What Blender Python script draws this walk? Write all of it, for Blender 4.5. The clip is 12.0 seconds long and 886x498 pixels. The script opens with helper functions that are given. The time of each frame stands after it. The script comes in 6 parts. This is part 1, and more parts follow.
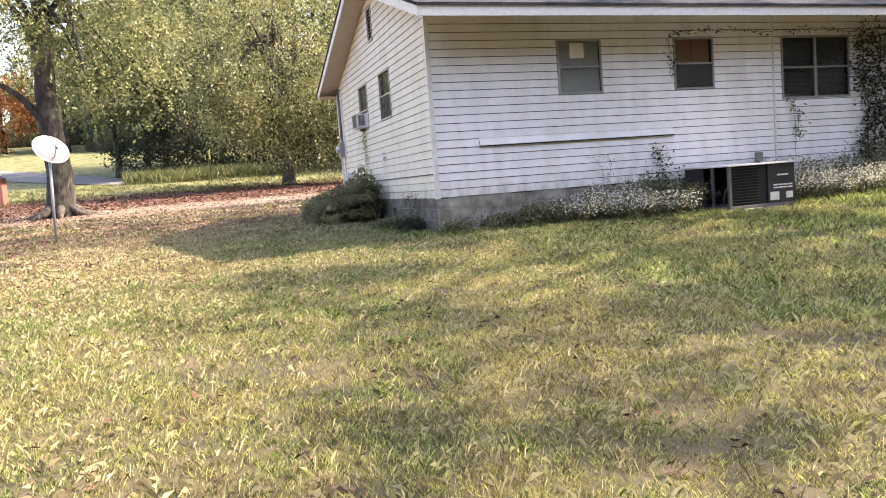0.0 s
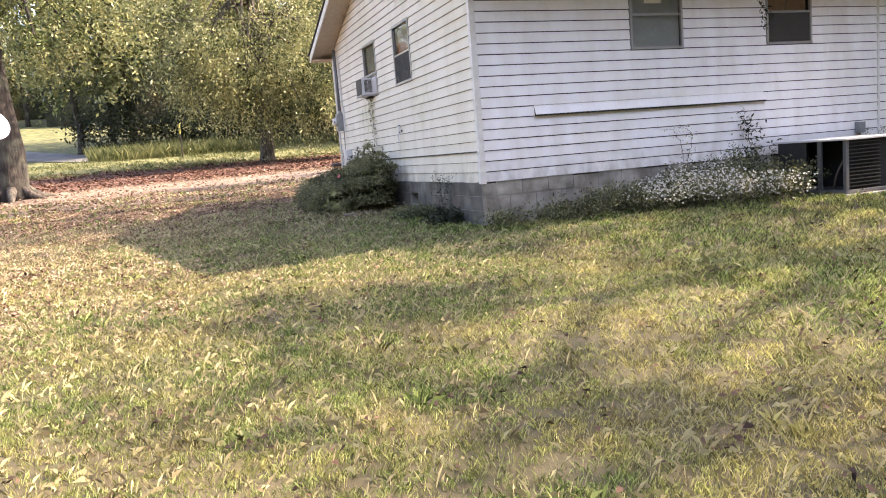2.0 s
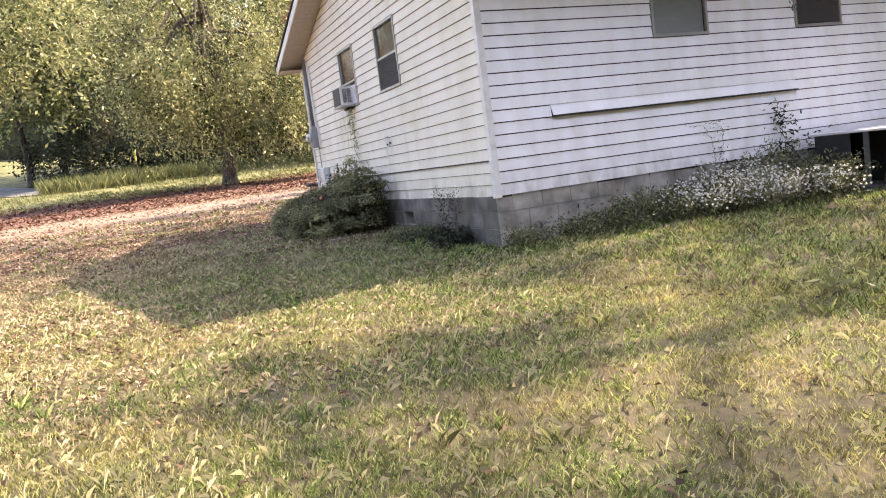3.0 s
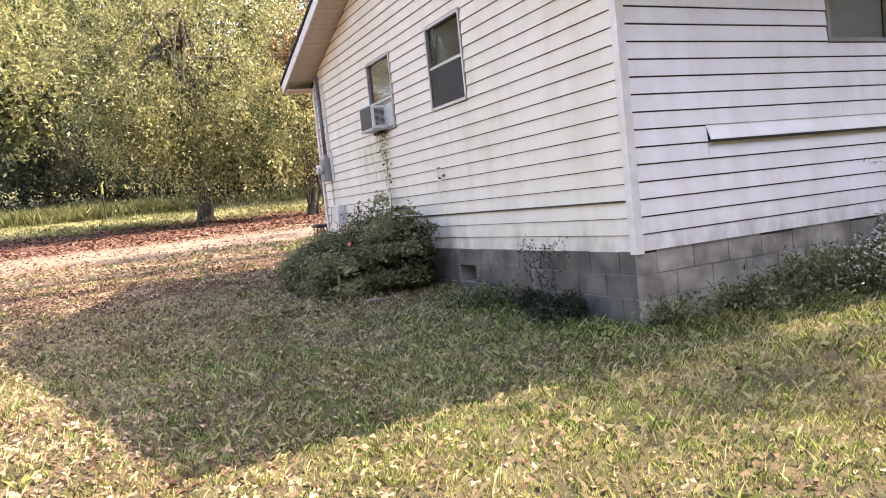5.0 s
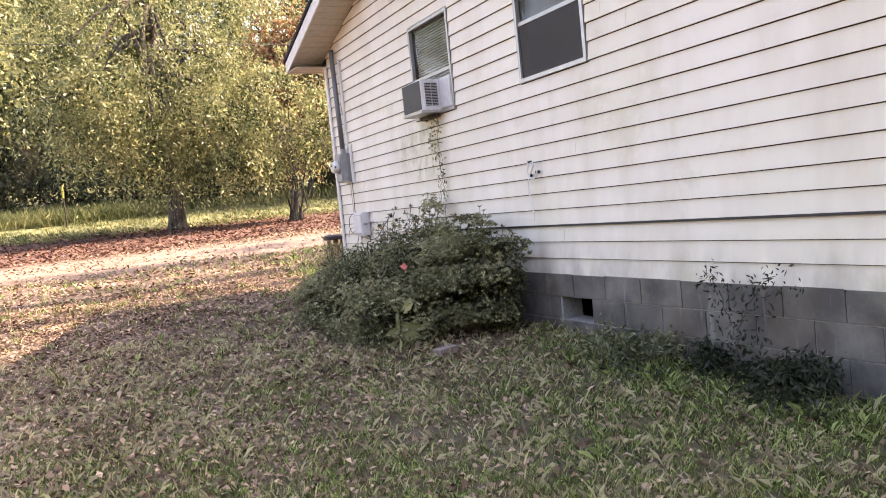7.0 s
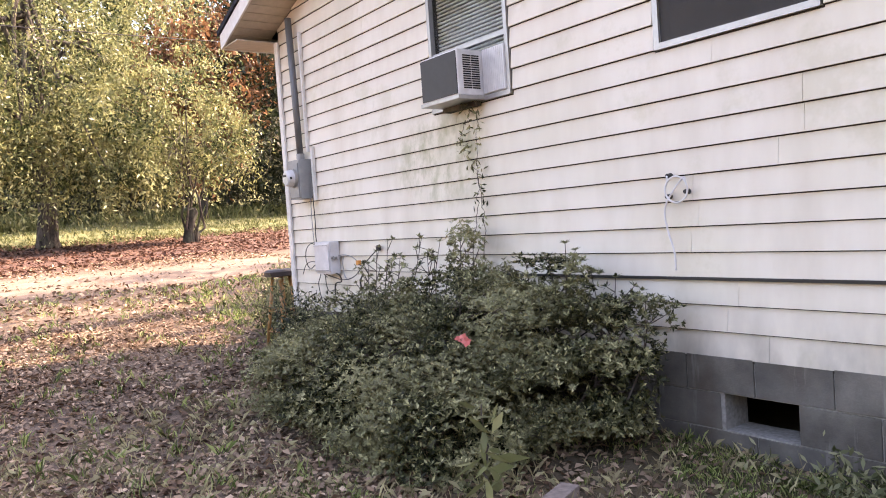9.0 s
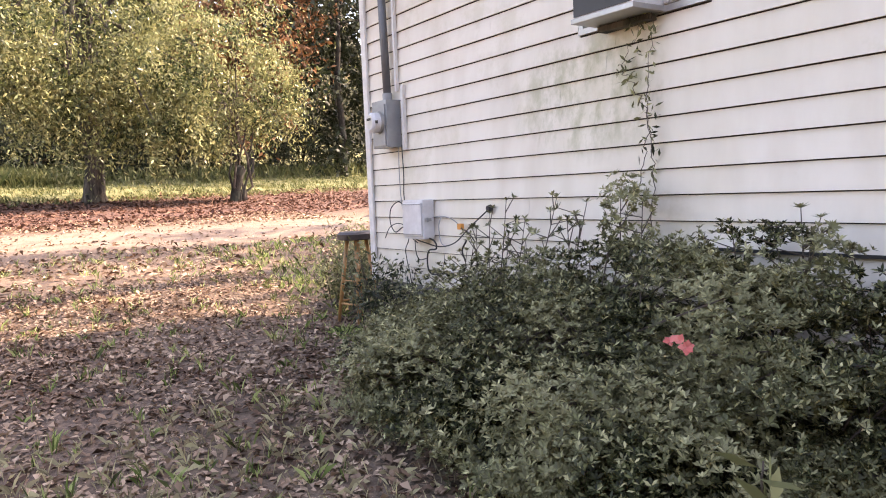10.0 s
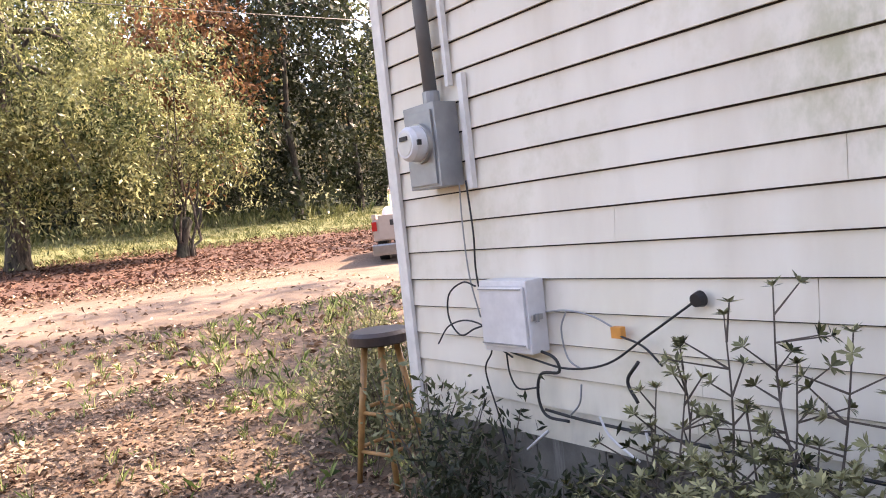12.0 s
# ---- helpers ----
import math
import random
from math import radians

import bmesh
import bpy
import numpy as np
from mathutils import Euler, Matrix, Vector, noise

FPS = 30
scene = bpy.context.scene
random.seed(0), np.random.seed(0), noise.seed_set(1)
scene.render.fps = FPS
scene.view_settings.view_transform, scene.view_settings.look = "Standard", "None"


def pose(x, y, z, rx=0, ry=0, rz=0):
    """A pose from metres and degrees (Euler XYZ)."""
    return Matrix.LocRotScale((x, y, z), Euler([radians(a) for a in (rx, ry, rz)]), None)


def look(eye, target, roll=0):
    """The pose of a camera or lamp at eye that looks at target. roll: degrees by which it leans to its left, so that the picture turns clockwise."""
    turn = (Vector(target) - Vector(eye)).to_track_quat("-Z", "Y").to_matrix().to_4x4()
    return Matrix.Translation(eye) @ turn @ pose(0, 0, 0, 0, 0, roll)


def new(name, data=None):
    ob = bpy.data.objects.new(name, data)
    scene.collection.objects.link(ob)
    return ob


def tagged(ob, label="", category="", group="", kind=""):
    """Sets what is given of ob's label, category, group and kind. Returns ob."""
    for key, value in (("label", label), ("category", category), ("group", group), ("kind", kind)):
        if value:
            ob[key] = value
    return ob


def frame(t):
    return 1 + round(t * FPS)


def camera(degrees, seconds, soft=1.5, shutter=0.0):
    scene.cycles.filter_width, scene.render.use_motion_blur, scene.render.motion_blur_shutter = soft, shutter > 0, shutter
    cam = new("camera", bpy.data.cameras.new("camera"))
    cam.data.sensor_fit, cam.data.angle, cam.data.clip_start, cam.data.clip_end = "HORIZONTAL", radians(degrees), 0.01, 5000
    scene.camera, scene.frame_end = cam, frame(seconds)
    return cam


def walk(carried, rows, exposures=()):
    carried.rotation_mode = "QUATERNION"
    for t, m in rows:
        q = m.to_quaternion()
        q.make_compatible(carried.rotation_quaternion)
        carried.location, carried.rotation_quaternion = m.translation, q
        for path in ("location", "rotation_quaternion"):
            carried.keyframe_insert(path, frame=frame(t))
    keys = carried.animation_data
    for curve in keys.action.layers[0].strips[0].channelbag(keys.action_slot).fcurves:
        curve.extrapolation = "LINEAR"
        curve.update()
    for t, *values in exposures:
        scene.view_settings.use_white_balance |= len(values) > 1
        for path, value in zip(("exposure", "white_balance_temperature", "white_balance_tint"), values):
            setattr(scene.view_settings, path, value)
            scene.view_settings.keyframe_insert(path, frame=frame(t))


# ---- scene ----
cam = camera(61.7, 12.0, soft=1.0)
PATH = [
    (0, (0.059, 0.018, 1.472), (0.673, 1.913, 1.296), -4.3),
    (0.5, (0.141, 0.817, 1.468), (0.841, 2.672, 1.202), -1.2),
    (1, (0.08, 1.569, 1.54), (0.771, 3.424, 1.252), -0.9),
    (1.5, (0.109, 2.353, 1.589), (0.773, 4.222, 1.329), -3.0),
    (2, (0.015, 3.054, 1.645), (0.688, 4.921, 1.393), -4.7),
    (2.5, (0.068, 3.807, 1.638), (0.789, 5.657, 1.391), -6.4),
    (3, (0.025, 4.63, 1.672), (0.789, 6.465, 1.448), -7.5),
    (4.8, (0.019, 7.395, 1.754), (0.88, 9.195, 1.62), -5.9),
    (5, (0.018, 7.64, 1.783), (0.876, 9.443, 1.661), -6.0),
    (5.5, (0.027, 8.358, 1.842), (0.905, 10.153, 1.757), -6.2),
    (6, (0.143, 9.127, 1.839), (1.062, 10.901, 1.754), -5.8),
    (6.5, (0.115, 9.839, 1.867), (1.031, 11.614, 1.773), -6.3),
    (7, (0.179, 10.466, 1.912), (1.111, 12.232, 1.796), -5.9),
    (8.8, (0.48, 13.059, 1.999), (1.631, 14.693, 1.919), -4.5),
    (9, (0.528, 13.371, 2.054), (1.718, 14.977, 1.979), -4.1),
    (9.5, (0.692, 13.979, 2.006), (1.925, 15.55, 1.898), -2.9),
    (10, (0.778, 14.771, 2.001), (1.877, 16.434, 1.844), -2.4),
    (10.5, (0.918, 15.464, 2.081), (1.923, 17.19, 1.973), -4.4),
    (11, (1.205, 16.212, 2.104), (2.269, 17.905, 2.06), -5.9),
    (11.5, (1.451, 16.849, 2.212), (2.625, 18.467, 2.186), -5.7),
    (12, (1.781, 17.514, 2.228), (2.986, 19.108, 2.15), -6.3),
]
walk(cam, [(t, look(eye, target, roll)) for t, eye, target, roll in PATH], exposures=((0, 2.50, 7900, 19), (2.5, 2.55, 8000, 21), (6.0, 2.68, 8400, 24), (9.0, 2.78, 8500, 27), (11.5, 2.58, 8200, 25)))

# ---- world and sun ----
SUN_ELEV, SUN_AZ = 49.0, 97.0      # height, and bearing from +y towards +x
world = bpy.data.worlds.new("sky")
scene.world = world
world.use_nodes = True
wn = world.node_tree
wn.nodes.clear()
sky = wn.nodes.new("ShaderNodeTexSky")
sky.sky_type, sky.sun_disc = "NISHITA", False
sky.sun_elevation, sky.sun_rotation = radians(SUN_ELEV), radians(SUN_AZ)
sky.air_density, sky.dust_density = 1.0, 2.0
bg = wn.nodes.new("ShaderNodeBackground")
bg.inputs["Strength"].default_value = 0.15
wo = wn.nodes.new("ShaderNodeOutputWorld")
wn.links.new(sky.outputs[0], bg.inputs[0])
wn.links.new(bg.outputs[0], wo.inputs[0])
sun = new("sun", bpy.data.lights.new("sun", "SUN"))
sun.data.energy, sun.data.angle, sun.data.color = 3.1, radians(0.7), (1.0, 0.94, 0.83)
sv = Vector((math.sin(radians(SUN_AZ)) * math.cos(radians(SUN_ELEV)), math.cos(radians(SUN_AZ)) * math.cos(radians(SUN_ELEV)), math.sin(radians(SUN_ELEV))))
sun.rotation_euler = sv.to_track_quat("Z", "Y").to_euler()
sun.location = (10, 10, 40)

# ---- the plan, in metres ----
WX, FARY, SY, EX, NY = 4.04, 20.87, 12.42, 17.0, 20.87   # gable wall, its far end, long wall, the two walls out of view
SID0, COURSE = 1.212, 0.1425        # bottom of the siding, height of one course
SOFFIT, EAVE_S, EAVE_N, RAKE = 4.10, 11.30, 21.27, 3.58
RIDGE_Y, SLOPE = 16.28, 0.345
EAVE_TOP = SOFFIT + SLOPE * (SY - EAVE_S)      # where the long wall meets the rafters
SEAM_X = 11.39


# ---- small helpers ----
def root_of(ob):
    while ob.parent:
        ob = ob.parent
    return ob


def thing(name, loc, label="", category="", group="", kind=""):
    ob = new(name)
    ob.location = loc
    ob.empty_display_size = 0.1
    return tagged(ob, label, category, group, kind)


def mesh_of(name, bm):
    me = bpy.data.meshes.new(name)
    bm.normal_update()
    bm.to_mesh(me)
    bm.free()
    return me


def part(name, bm, material, parent, label="", smooth=False):
    """One mesh under a thing or a part; its bmesh is given in world coordinates."""
    base = root_of(parent).location
    bmesh.ops.translate(bm, verts=bm.verts, vec=-base)
    me = mesh_of(name, bm)
    me.materials.append(material)
    if smooth:
        me.polygons.foreach_set("use_smooth", [True] * len(me.polygons))
    ob = new(name, me)
    ob.parent = parent
    return tagged(ob, label)


def single(name, bm, material, loc, label="", category="", group="", kind="", smooth=False):
    bmesh.ops.translate(bm, verts=bm.verts, vec=-Vector(loc))
    me = mesh_of(name, bm)
    me.materials.append(material)
    if smooth:
        me.polygons.foreach_set("use_smooth", [True] * len(me.polygons))
    ob = new(name, me)
    ob.location = loc
    return tagged(ob, label, category, group, kind)


def box(bm, x0, x1, y0, y1, z0, z1, m=None, bevel=0.0):
    vs = [bm.verts.new((x, y, z)) for x in (x0, x1) for y in (y0, y1) for z in (z0, z1)]
    fs = [bm.faces.new([vs[i] for i in q]) for q in ((0, 1, 3, 2), (4, 6, 7, 5), (0, 4, 5, 1), (2, 3, 7, 6), (0, 2, 6, 4), (1, 5, 7, 3))]
    if bevel:
        bmesh.ops.bevel(bm, geom=list({e for f in fs for e in f.edges}), offset=bevel, segments=2, affect="EDGES", profile=0.7)
    elif m is not None:
        bmesh.ops.transform(bm, matrix=m, verts=vs)
    return bm


def tube(bm, pts, radii, n=8, caps=True):
    """A round tube along points, with a radius at each."""
    pts = [Vector(p) for p in pts]
    if not isinstance(radii, (list, tuple)):
        radii = [radii] * len(pts)
    rings, side = [], None
    for i, p in enumerate(pts):
        d = (pts[min(i + 1, len(pts) - 1)] - pts[max(i - 1, 0)]).normalized()
        if side is None:
            side = d.orthogonal().normalized()
        side = (side - d * side.dot(d)).normalized()
        up = d.cross(side)
        rings.append([bm.verts.new(p + radii[i] * (math.cos(a) * side + math.sin(a) * up)) for a in (2 * math.pi * k / n for k in range(n))])
    for a, b in zip(rings, rings[1:]):
        for k in range(n):
            bm.faces.new((a[k], a[(k + 1) % n], b[(k + 1) % n], b[k]))
    if caps and n > 2:
        bm.faces.new(rings[0][::-1])
        bm.faces.new(rings[-1])
    return bm


def curve_points(pts, steps=6):
    """Catmull-Rom through points."""
    p = [Vector(q) for q in pts]
    p = [2 * p[0] - p[1]] + p + [2 * p[-1] - p[-2]]
    out = []
    for i in range(1, len(p) - 2):
        for s in range(steps):
            t = s / steps
            out.append(0.5 * ((2 * p[i]) + (p[i + 1] - p[i - 1]) * t + (2 * p[i - 1] - 5 * p[i] + 4 * p[i + 1] - p[i + 2]) * t * t + (3 * p[i] - p[i - 1] - 3 * p[i + 1] + p[i + 2]) * t ** 3))
    return out + [p[-2]]


def raw(name, verts, faces, material, loc=(0, 0, 0), label="", category="", group="", kind="", parent=None, smooth=False):
    """A mesh from numpy arrays: verts (n, 3) in the world, faces (m, k), all with k corners."""
    me = bpy.data.meshes.new(name)
    verts = np.asarray(verts, np.float32) - np.asarray(root_of(parent).location if parent else loc, np.float32)
    faces = np.asarray(faces, np.int32)
    me.vertices.add(len(verts))
    me.vertices.foreach_set("co", verts.ravel())
    me.loops.add(faces.size)
    me.loops.foreach_set("vertex_index", faces.ravel())
    me.polygons.add(len(faces))
    me.polygons.foreach_set("loop_start", np.arange(0, faces.size, faces.shape[1], dtype=np.int32))
    if smooth:
        me.polygons.foreach_set("use_smooth", np.ones(len(faces), bool))
    me.update(calc_edges=True)
    me.materials.append(material)
    ob = new(name, me)
    if parent:
        ob.parent = parent
    else:
        ob.location = loc
    return tagged(ob, label, category, group, kind)


# ---- materials ----
class Nodes:
    def __init__(self, name):
        self.mat = bpy.data.materials.new(name)
        self.mat.use_nodes = True
        self.t = self.mat.node_tree
        self.b = self.t.nodes["Principled BSDF"]
        self.out = self.t.nodes["Material Output"]

    def n(self, kind, **props):
        node = self.t.nodes.new("ShaderNode" + kind)
        for k, v in props.items():
            if k == "operation":
                node.operation = v
            elif k == "blend":
                node.data_type, node.blend_type = "RGBA", v
        return node

    def link(self, a, b):
        self.t.links.new(a, b)

    def pos(self, scale=(1, 1, 1)):
        g = self.n("NewGeometry")
        m = self.n("Mapping")
        m.inputs["Scale"].default_value = scale
        self.link(g.outputs["Position"], m.inputs["Vector"])
        return m.outputs[0]

    def noise(self, scale, detail=4.0, rough=0.55, vec=None, stretch=(1, 1, 1)):
        v = vec or self.pos(stretch)
        t = self.n("TexNoise")
        t.inputs["Scale"].default_value, t.inputs["Detail"].default_value, t.inputs["Roughness"].default_value = scale, detail, rough
        self.link(v, t.inputs["Vector"])
        return t.outputs["Fac"]

    def ramp(self, fac, stops, smooth=False):
        r = self.n("ValToRGB")
        if smooth:
            r.color_ramp.interpolation = "EASE"
        e = r.color_ramp.elements
        while len(e) < len(stops):
            e.new(0.5)
        for q, (p, c) in zip(e, stops):
            q.position, q.color = p, (*((c, c, c) if isinstance(c, (int, float)) else c), 1)
        self.link(fac, r.inputs[0])
        return r.outputs[0]

    def mix(self, fac, a, b, blend="MIX"):
        m = self.n("Mix", blend=blend)
        for sock, v in ((m.inputs["Factor"], fac), (m.inputs[6], a), (m.inputs[7], b)):
            if isinstance(v, (int, float)):
                sock.default_value = v
            elif isinstance(v, tuple):
                sock.default_value = (*v, 1)
            else:
                self.link(v, sock)
        return m.outputs[2]

    def math(self, op, a, b=0.0):
        m = self.n("Math", operation=op)
        for sock, v in ((m.inputs[0], a), (m.inputs[1], b)):
            if isinstance(v, (int, float)):
                sock.default_value = v
            else:
                self.link(v, sock)
        return m.outputs[0]

    def finish(self, color, rough=0.6, bump=None, strength=0.3, distance=0.01, metal=0.0, spec=None):
        for sock, v in ((self.b.inputs["Base Color"], color), (self.b.inputs["Roughness"], rough), (self.b.inputs["Metallic"], metal)):
            if isinstance(v, (int, float)):
                sock.default_value = v
            elif isinstance(v, tuple):
                sock.default_value = (*v, 1)
            else:
                self.link(v, sock)
        if spec is not None:
            self.b.inputs["Specular IOR Level"].default_value = spec
        if bump is not None:
            bn = self.n("Bump")
            bn.inputs["Strength"].default_value, bn.inputs["Distance"].default_value = strength, distance
            self.link(bump, bn.inputs["Height"])
            self.link(bn.outputs[0], self.b.inputs["Normal"])
        return self.mat


def plain(name, color, rough=0.6, metal=0.0, vary=0.12, scale=14.0, dirt=(0.6, 0.55, 0.45), bump=0.1):
    """A paint, plastic or metal with fine mottling and larger stains."""
    m = Nodes(name)
    a = m.noise(scale, 5)
    b = m.noise(scale * 0.13, 3)
    c = m.mix(m.ramp(a, [(0.35, 0), (0.75, 1)]), tuple(v * (1 - vary) for v in color), tuple(min(1, v * (1 + vary * 0.6)) for v in color))
    c = m.mix(m.math("MULTIPLY", m.ramp(b, [(0.5, 0), (0.8, 1)]), 0.35), c, tuple(v * d for v, d in zip(color, dirt)))
    return m.finish(c, rough, a, bump, 0.004, metal)


def siding_material(name, base, mildew=False):
    """Vinyl siding: chalky, dusty in streaks, a few greenish algae stains."""
    m = Nodes(name)
    info = m.n("ObjectInfo")
    g = m.n("NewGeometry")
    sep = m.n("SeparateXYZ")
    m.link(g.outputs["Position"], sep.inputs[0])
    fine = m.noise(60, 3, stretch=(1, 1, 4))
    streak = m.noise(3.0, 5, stretch=(1.2, 1.2, 0.35))
    big = m.noise(0.7, 3)
    c = m.mix(m.ramp(streak, [(0.42, 0), (0.8, 1)]), base, tuple(v * w for v, w in zip(base, (0.83, 0.8, 0.76))))
    c = m.mix(m.math("MULTIPLY", m.ramp(big, [(0.5, 0), (0.72, 1)]), 0.35), c, tuple(v * w for v, w in zip(base, (0.86, 0.88, 0.74))))
    low = m.math("SUBTRACT", 1.0, m.math("DIVIDE", m.math("SUBTRACT", sep.outputs["Z"], 1.2), 0.35))
    low = m.math("MULTIPLY", m.math("MAXIMUM", low, 0.0), m.ramp(m.noise(5, 5, stretch=(1, 1, 0.5)), [(0.35, 0), (0.7, 1)]))
    c = m.mix(m.math("MULTIPLY", low, 0.8), c, (0.27, 0.25, 0.21))
    c = m.mix(m.math("MULTIPLY", info.outputs["Random"], 0.10), c, tuple(v * 0.7 for v in base))
    if mildew:   # green growth below and beside the dripping air conditioner
        dy = m.math("DIVIDE", m.math("SUBTRACT", sep.outputs["Y"], 18.1), 0.75)
        dz = m.math("DIVIDE", m.math("SUBTRACT", sep.outputs["Z"], 2.55), 0.45)
        d = m.math("ADD", m.math("MULTIPLY", dy, dy), m.math("MULTIPLY", dz, dz))
        patch = m.noise(5.0, 5, 0.7, stretch=(1, 1, 0.6))
        k = m.math("MULTIPLY", m.ramp(d, [(0.1, 1), (1.0, 0)]), m.ramp(patch, [(0.45, 0), (0.62, 1)]))
        c = m.mix(m.math("MULTIPLY", k, 0.7), c, (0.30, 0.31, 0.13))
        spots = m.ramp(m.noise(1.1, 6, 0.75), [(0.56, 0), (0.66, 1)])
        c = m.mix(m.math("MULTIPLY", spots, 0.28), c, (0.48, 0.44, 0.26))
    return m.finish(c, 0.5, fine, 0.12, 0.002)


M = {}
# one siding in two base colours: each side's light is painted in
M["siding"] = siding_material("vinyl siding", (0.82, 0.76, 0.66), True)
# brighter and bluer for the sky light on the long wall
M["siding_skylit"] = siding_material("vinyl siding south, sky-lit tone", (0.88, 0.87, 0.88))
M["trim"] = plain("white trim", (0.78, 0.76, 0.73), 0.45)
M["soffit"] = plain("soffit", (0.52, 0.45, 0.37), 0.55)
M["soffit_old"] = plain("old brown soffit board", (0.22, 0.19, 0.15), 0.8, vary=0.25)
M["alu"] = plain("aluminium frame", (0.45, 0.44, 0.43), 0.4, 0.6)
M["galv"] = plain("grey painted metal", (0.33, 0.34, 0.35), 0.45, 0.4)
M["dark"] = plain("dark void", (0.02, 0.02, 0.02), 0.9)
# wall core, coloured dark so the slots between boards read as lap shadows
M["sheathing"] = plain("sheathing, dark for lap shadows", (0.045, 0.035, 0.03), 0.95)
M["black"] = plain("black rubber", (0.02, 0.02, 0.022), 0.5)
M["white_plastic"] = plain("white plastic", (0.74, 0.73, 0.74), 0.35)
M["inside"] = plain("inside plaster", (0.25, 0.22, 0.2), 0.9)


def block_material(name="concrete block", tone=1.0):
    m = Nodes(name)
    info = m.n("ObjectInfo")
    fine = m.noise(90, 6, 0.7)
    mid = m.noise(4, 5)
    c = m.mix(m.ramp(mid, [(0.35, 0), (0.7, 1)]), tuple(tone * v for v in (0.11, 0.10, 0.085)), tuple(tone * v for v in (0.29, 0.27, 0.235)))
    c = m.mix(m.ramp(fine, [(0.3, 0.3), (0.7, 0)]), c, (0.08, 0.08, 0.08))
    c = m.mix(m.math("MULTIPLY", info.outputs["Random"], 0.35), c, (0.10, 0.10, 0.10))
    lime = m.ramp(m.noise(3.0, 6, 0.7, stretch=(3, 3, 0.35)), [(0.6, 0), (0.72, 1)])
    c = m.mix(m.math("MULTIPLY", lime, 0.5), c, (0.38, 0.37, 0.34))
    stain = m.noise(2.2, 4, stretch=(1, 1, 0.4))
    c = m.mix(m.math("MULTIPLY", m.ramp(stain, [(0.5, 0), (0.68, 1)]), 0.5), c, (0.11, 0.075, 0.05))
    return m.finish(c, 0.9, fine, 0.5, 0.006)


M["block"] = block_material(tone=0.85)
# same blocks on the long wall; its stronger light is put into the colour
M["block_lit"] = block_material("concrete block, brightened for light", 1.9)
M["mortar"] = plain("mortar", (0.34, 0.33, 0.31), 0.95, vary=0.3, scale=40)


def shingle_material():
    m = Nodes("asphalt shingle")
    v = m.n("TexVoronoi")
    v.inputs["Scale"].default_value = 5.0
    m.link(m.pos((1, 2.2, 2.2)), v.inputs["Vector"])
    n2 = m.noise(120, 3)
    c = m.mix(m.ramp(v.outputs["Color"], [(0.2, 0), (0.9, 1)]), (0.018, 0.019, 0.028), (0.045, 0.048, 0.062))
    c = m.mix(m.ramp(n2, [(0.45, 0), (0.7, 0.5)]), c, (0.09, 0.09, 0.10))
    return m.finish(c, 0.95, n2, 0.5, 0.004, spec=0.1)


M["shingle"] = shingle_material()


def glass_material():
    m = Nodes("window glass")
    m.b.inputs["Transmission Weight"].default_value = 1.0
    m.b.inputs["IOR"].default_value = 1.25
    return m.finish((0.9, 0.92, 0.9), 0.03)


M["glass"] = glass_material()


def screen_material():
    """Insect screen: a fine dark mesh, seen from afar as a grey veil."""
    m = Nodes("insect screen")
    m.b.inputs["Alpha"].default_value = 0.75
    return m.finish(m.mix(m.noise(6, 4), (0.04, 0.037, 0.034), (0.08, 0.075, 0.07)), 0.8)


M["screen"] = screen_material()


def bark_material(name, dark, light):
    m = Nodes(name)
    n1 = m.noise(9, 6, 0.65, stretch=(1, 1, 0.22))
    n2 = m.noise(1.4, 3)
    c = m.mix(m.ramp(n1, [(0.38, 0), (0.66, 1)]), dark, light)
    c = m.mix(m.math("MULTIPLY", m.ramp(n2, [(0.5, 0), (0.7, 1)]), 0.4), c, tuple(0.8 * v for v in (0.2, 0.22, 0.16)))
    return m.finish(c, 0.95, n1, 1.0, 0.05)


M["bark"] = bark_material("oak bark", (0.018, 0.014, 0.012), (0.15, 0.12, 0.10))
# darker copy of the oak bark, with the shade under the crowns painted in
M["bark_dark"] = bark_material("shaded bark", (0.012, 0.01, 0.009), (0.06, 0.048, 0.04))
M["bark_red"] = bark_material("pine bark", (0.07, 0.035, 0.025), (0.26, 0.14, 0.09))


def leaf_material(name, stops, trans=0.45, rough=0.5, patch=0.35):
    """Leaves: each its own tone, larger drifts of tone through the crown; some light passes through."""
    m = Nodes(name)
    g = m.n("NewGeometry")
    c = m.ramp(g.outputs["Random Per Island"], stops)
    drift = m.noise(patch, 2)
    c = m.mix(m.math("MULTIPLY", m.ramp(drift, [(0.42, 0), (0.62, 1)]), 0.45), c, stops[-1][1])
    m.finish(c, rough, spec=0.2)
    tr = m.n("BsdfTranslucent")
    m.link(c, tr.inputs["Color"])
    mx = m.n("MixShader")
    mx.inputs[0].default_value = trans
    m.link(m.b.outputs[0], mx.inputs[1])
    m.link(tr.outputs[0], mx.inputs[2])
    m.link(mx.outputs[0], m.out.inputs["Surface"])
    return m.mat


M["leaf_yellow"] = leaf_material("leaves turning yellow", [(0.0, (0.010, 0.018, 0.008)), (0.45, (0.05, 0.07, 0.028)), (0.78, (0.19, 0.225, 0.09)), (1.0, (0.58, 0.56, 0.28))], 0.28, 0.35, 0.8)
M["leaf_green"] = leaf_material("green leaves", [(0.0, (0.025, 0.04, 0.015)), (0.5, (0.08, 0.11, 0.04)), (0.85, (0.20, 0.24, 0.10)), (1.0, (0.40, 0.38, 0.18))], 0.35, 0.35)
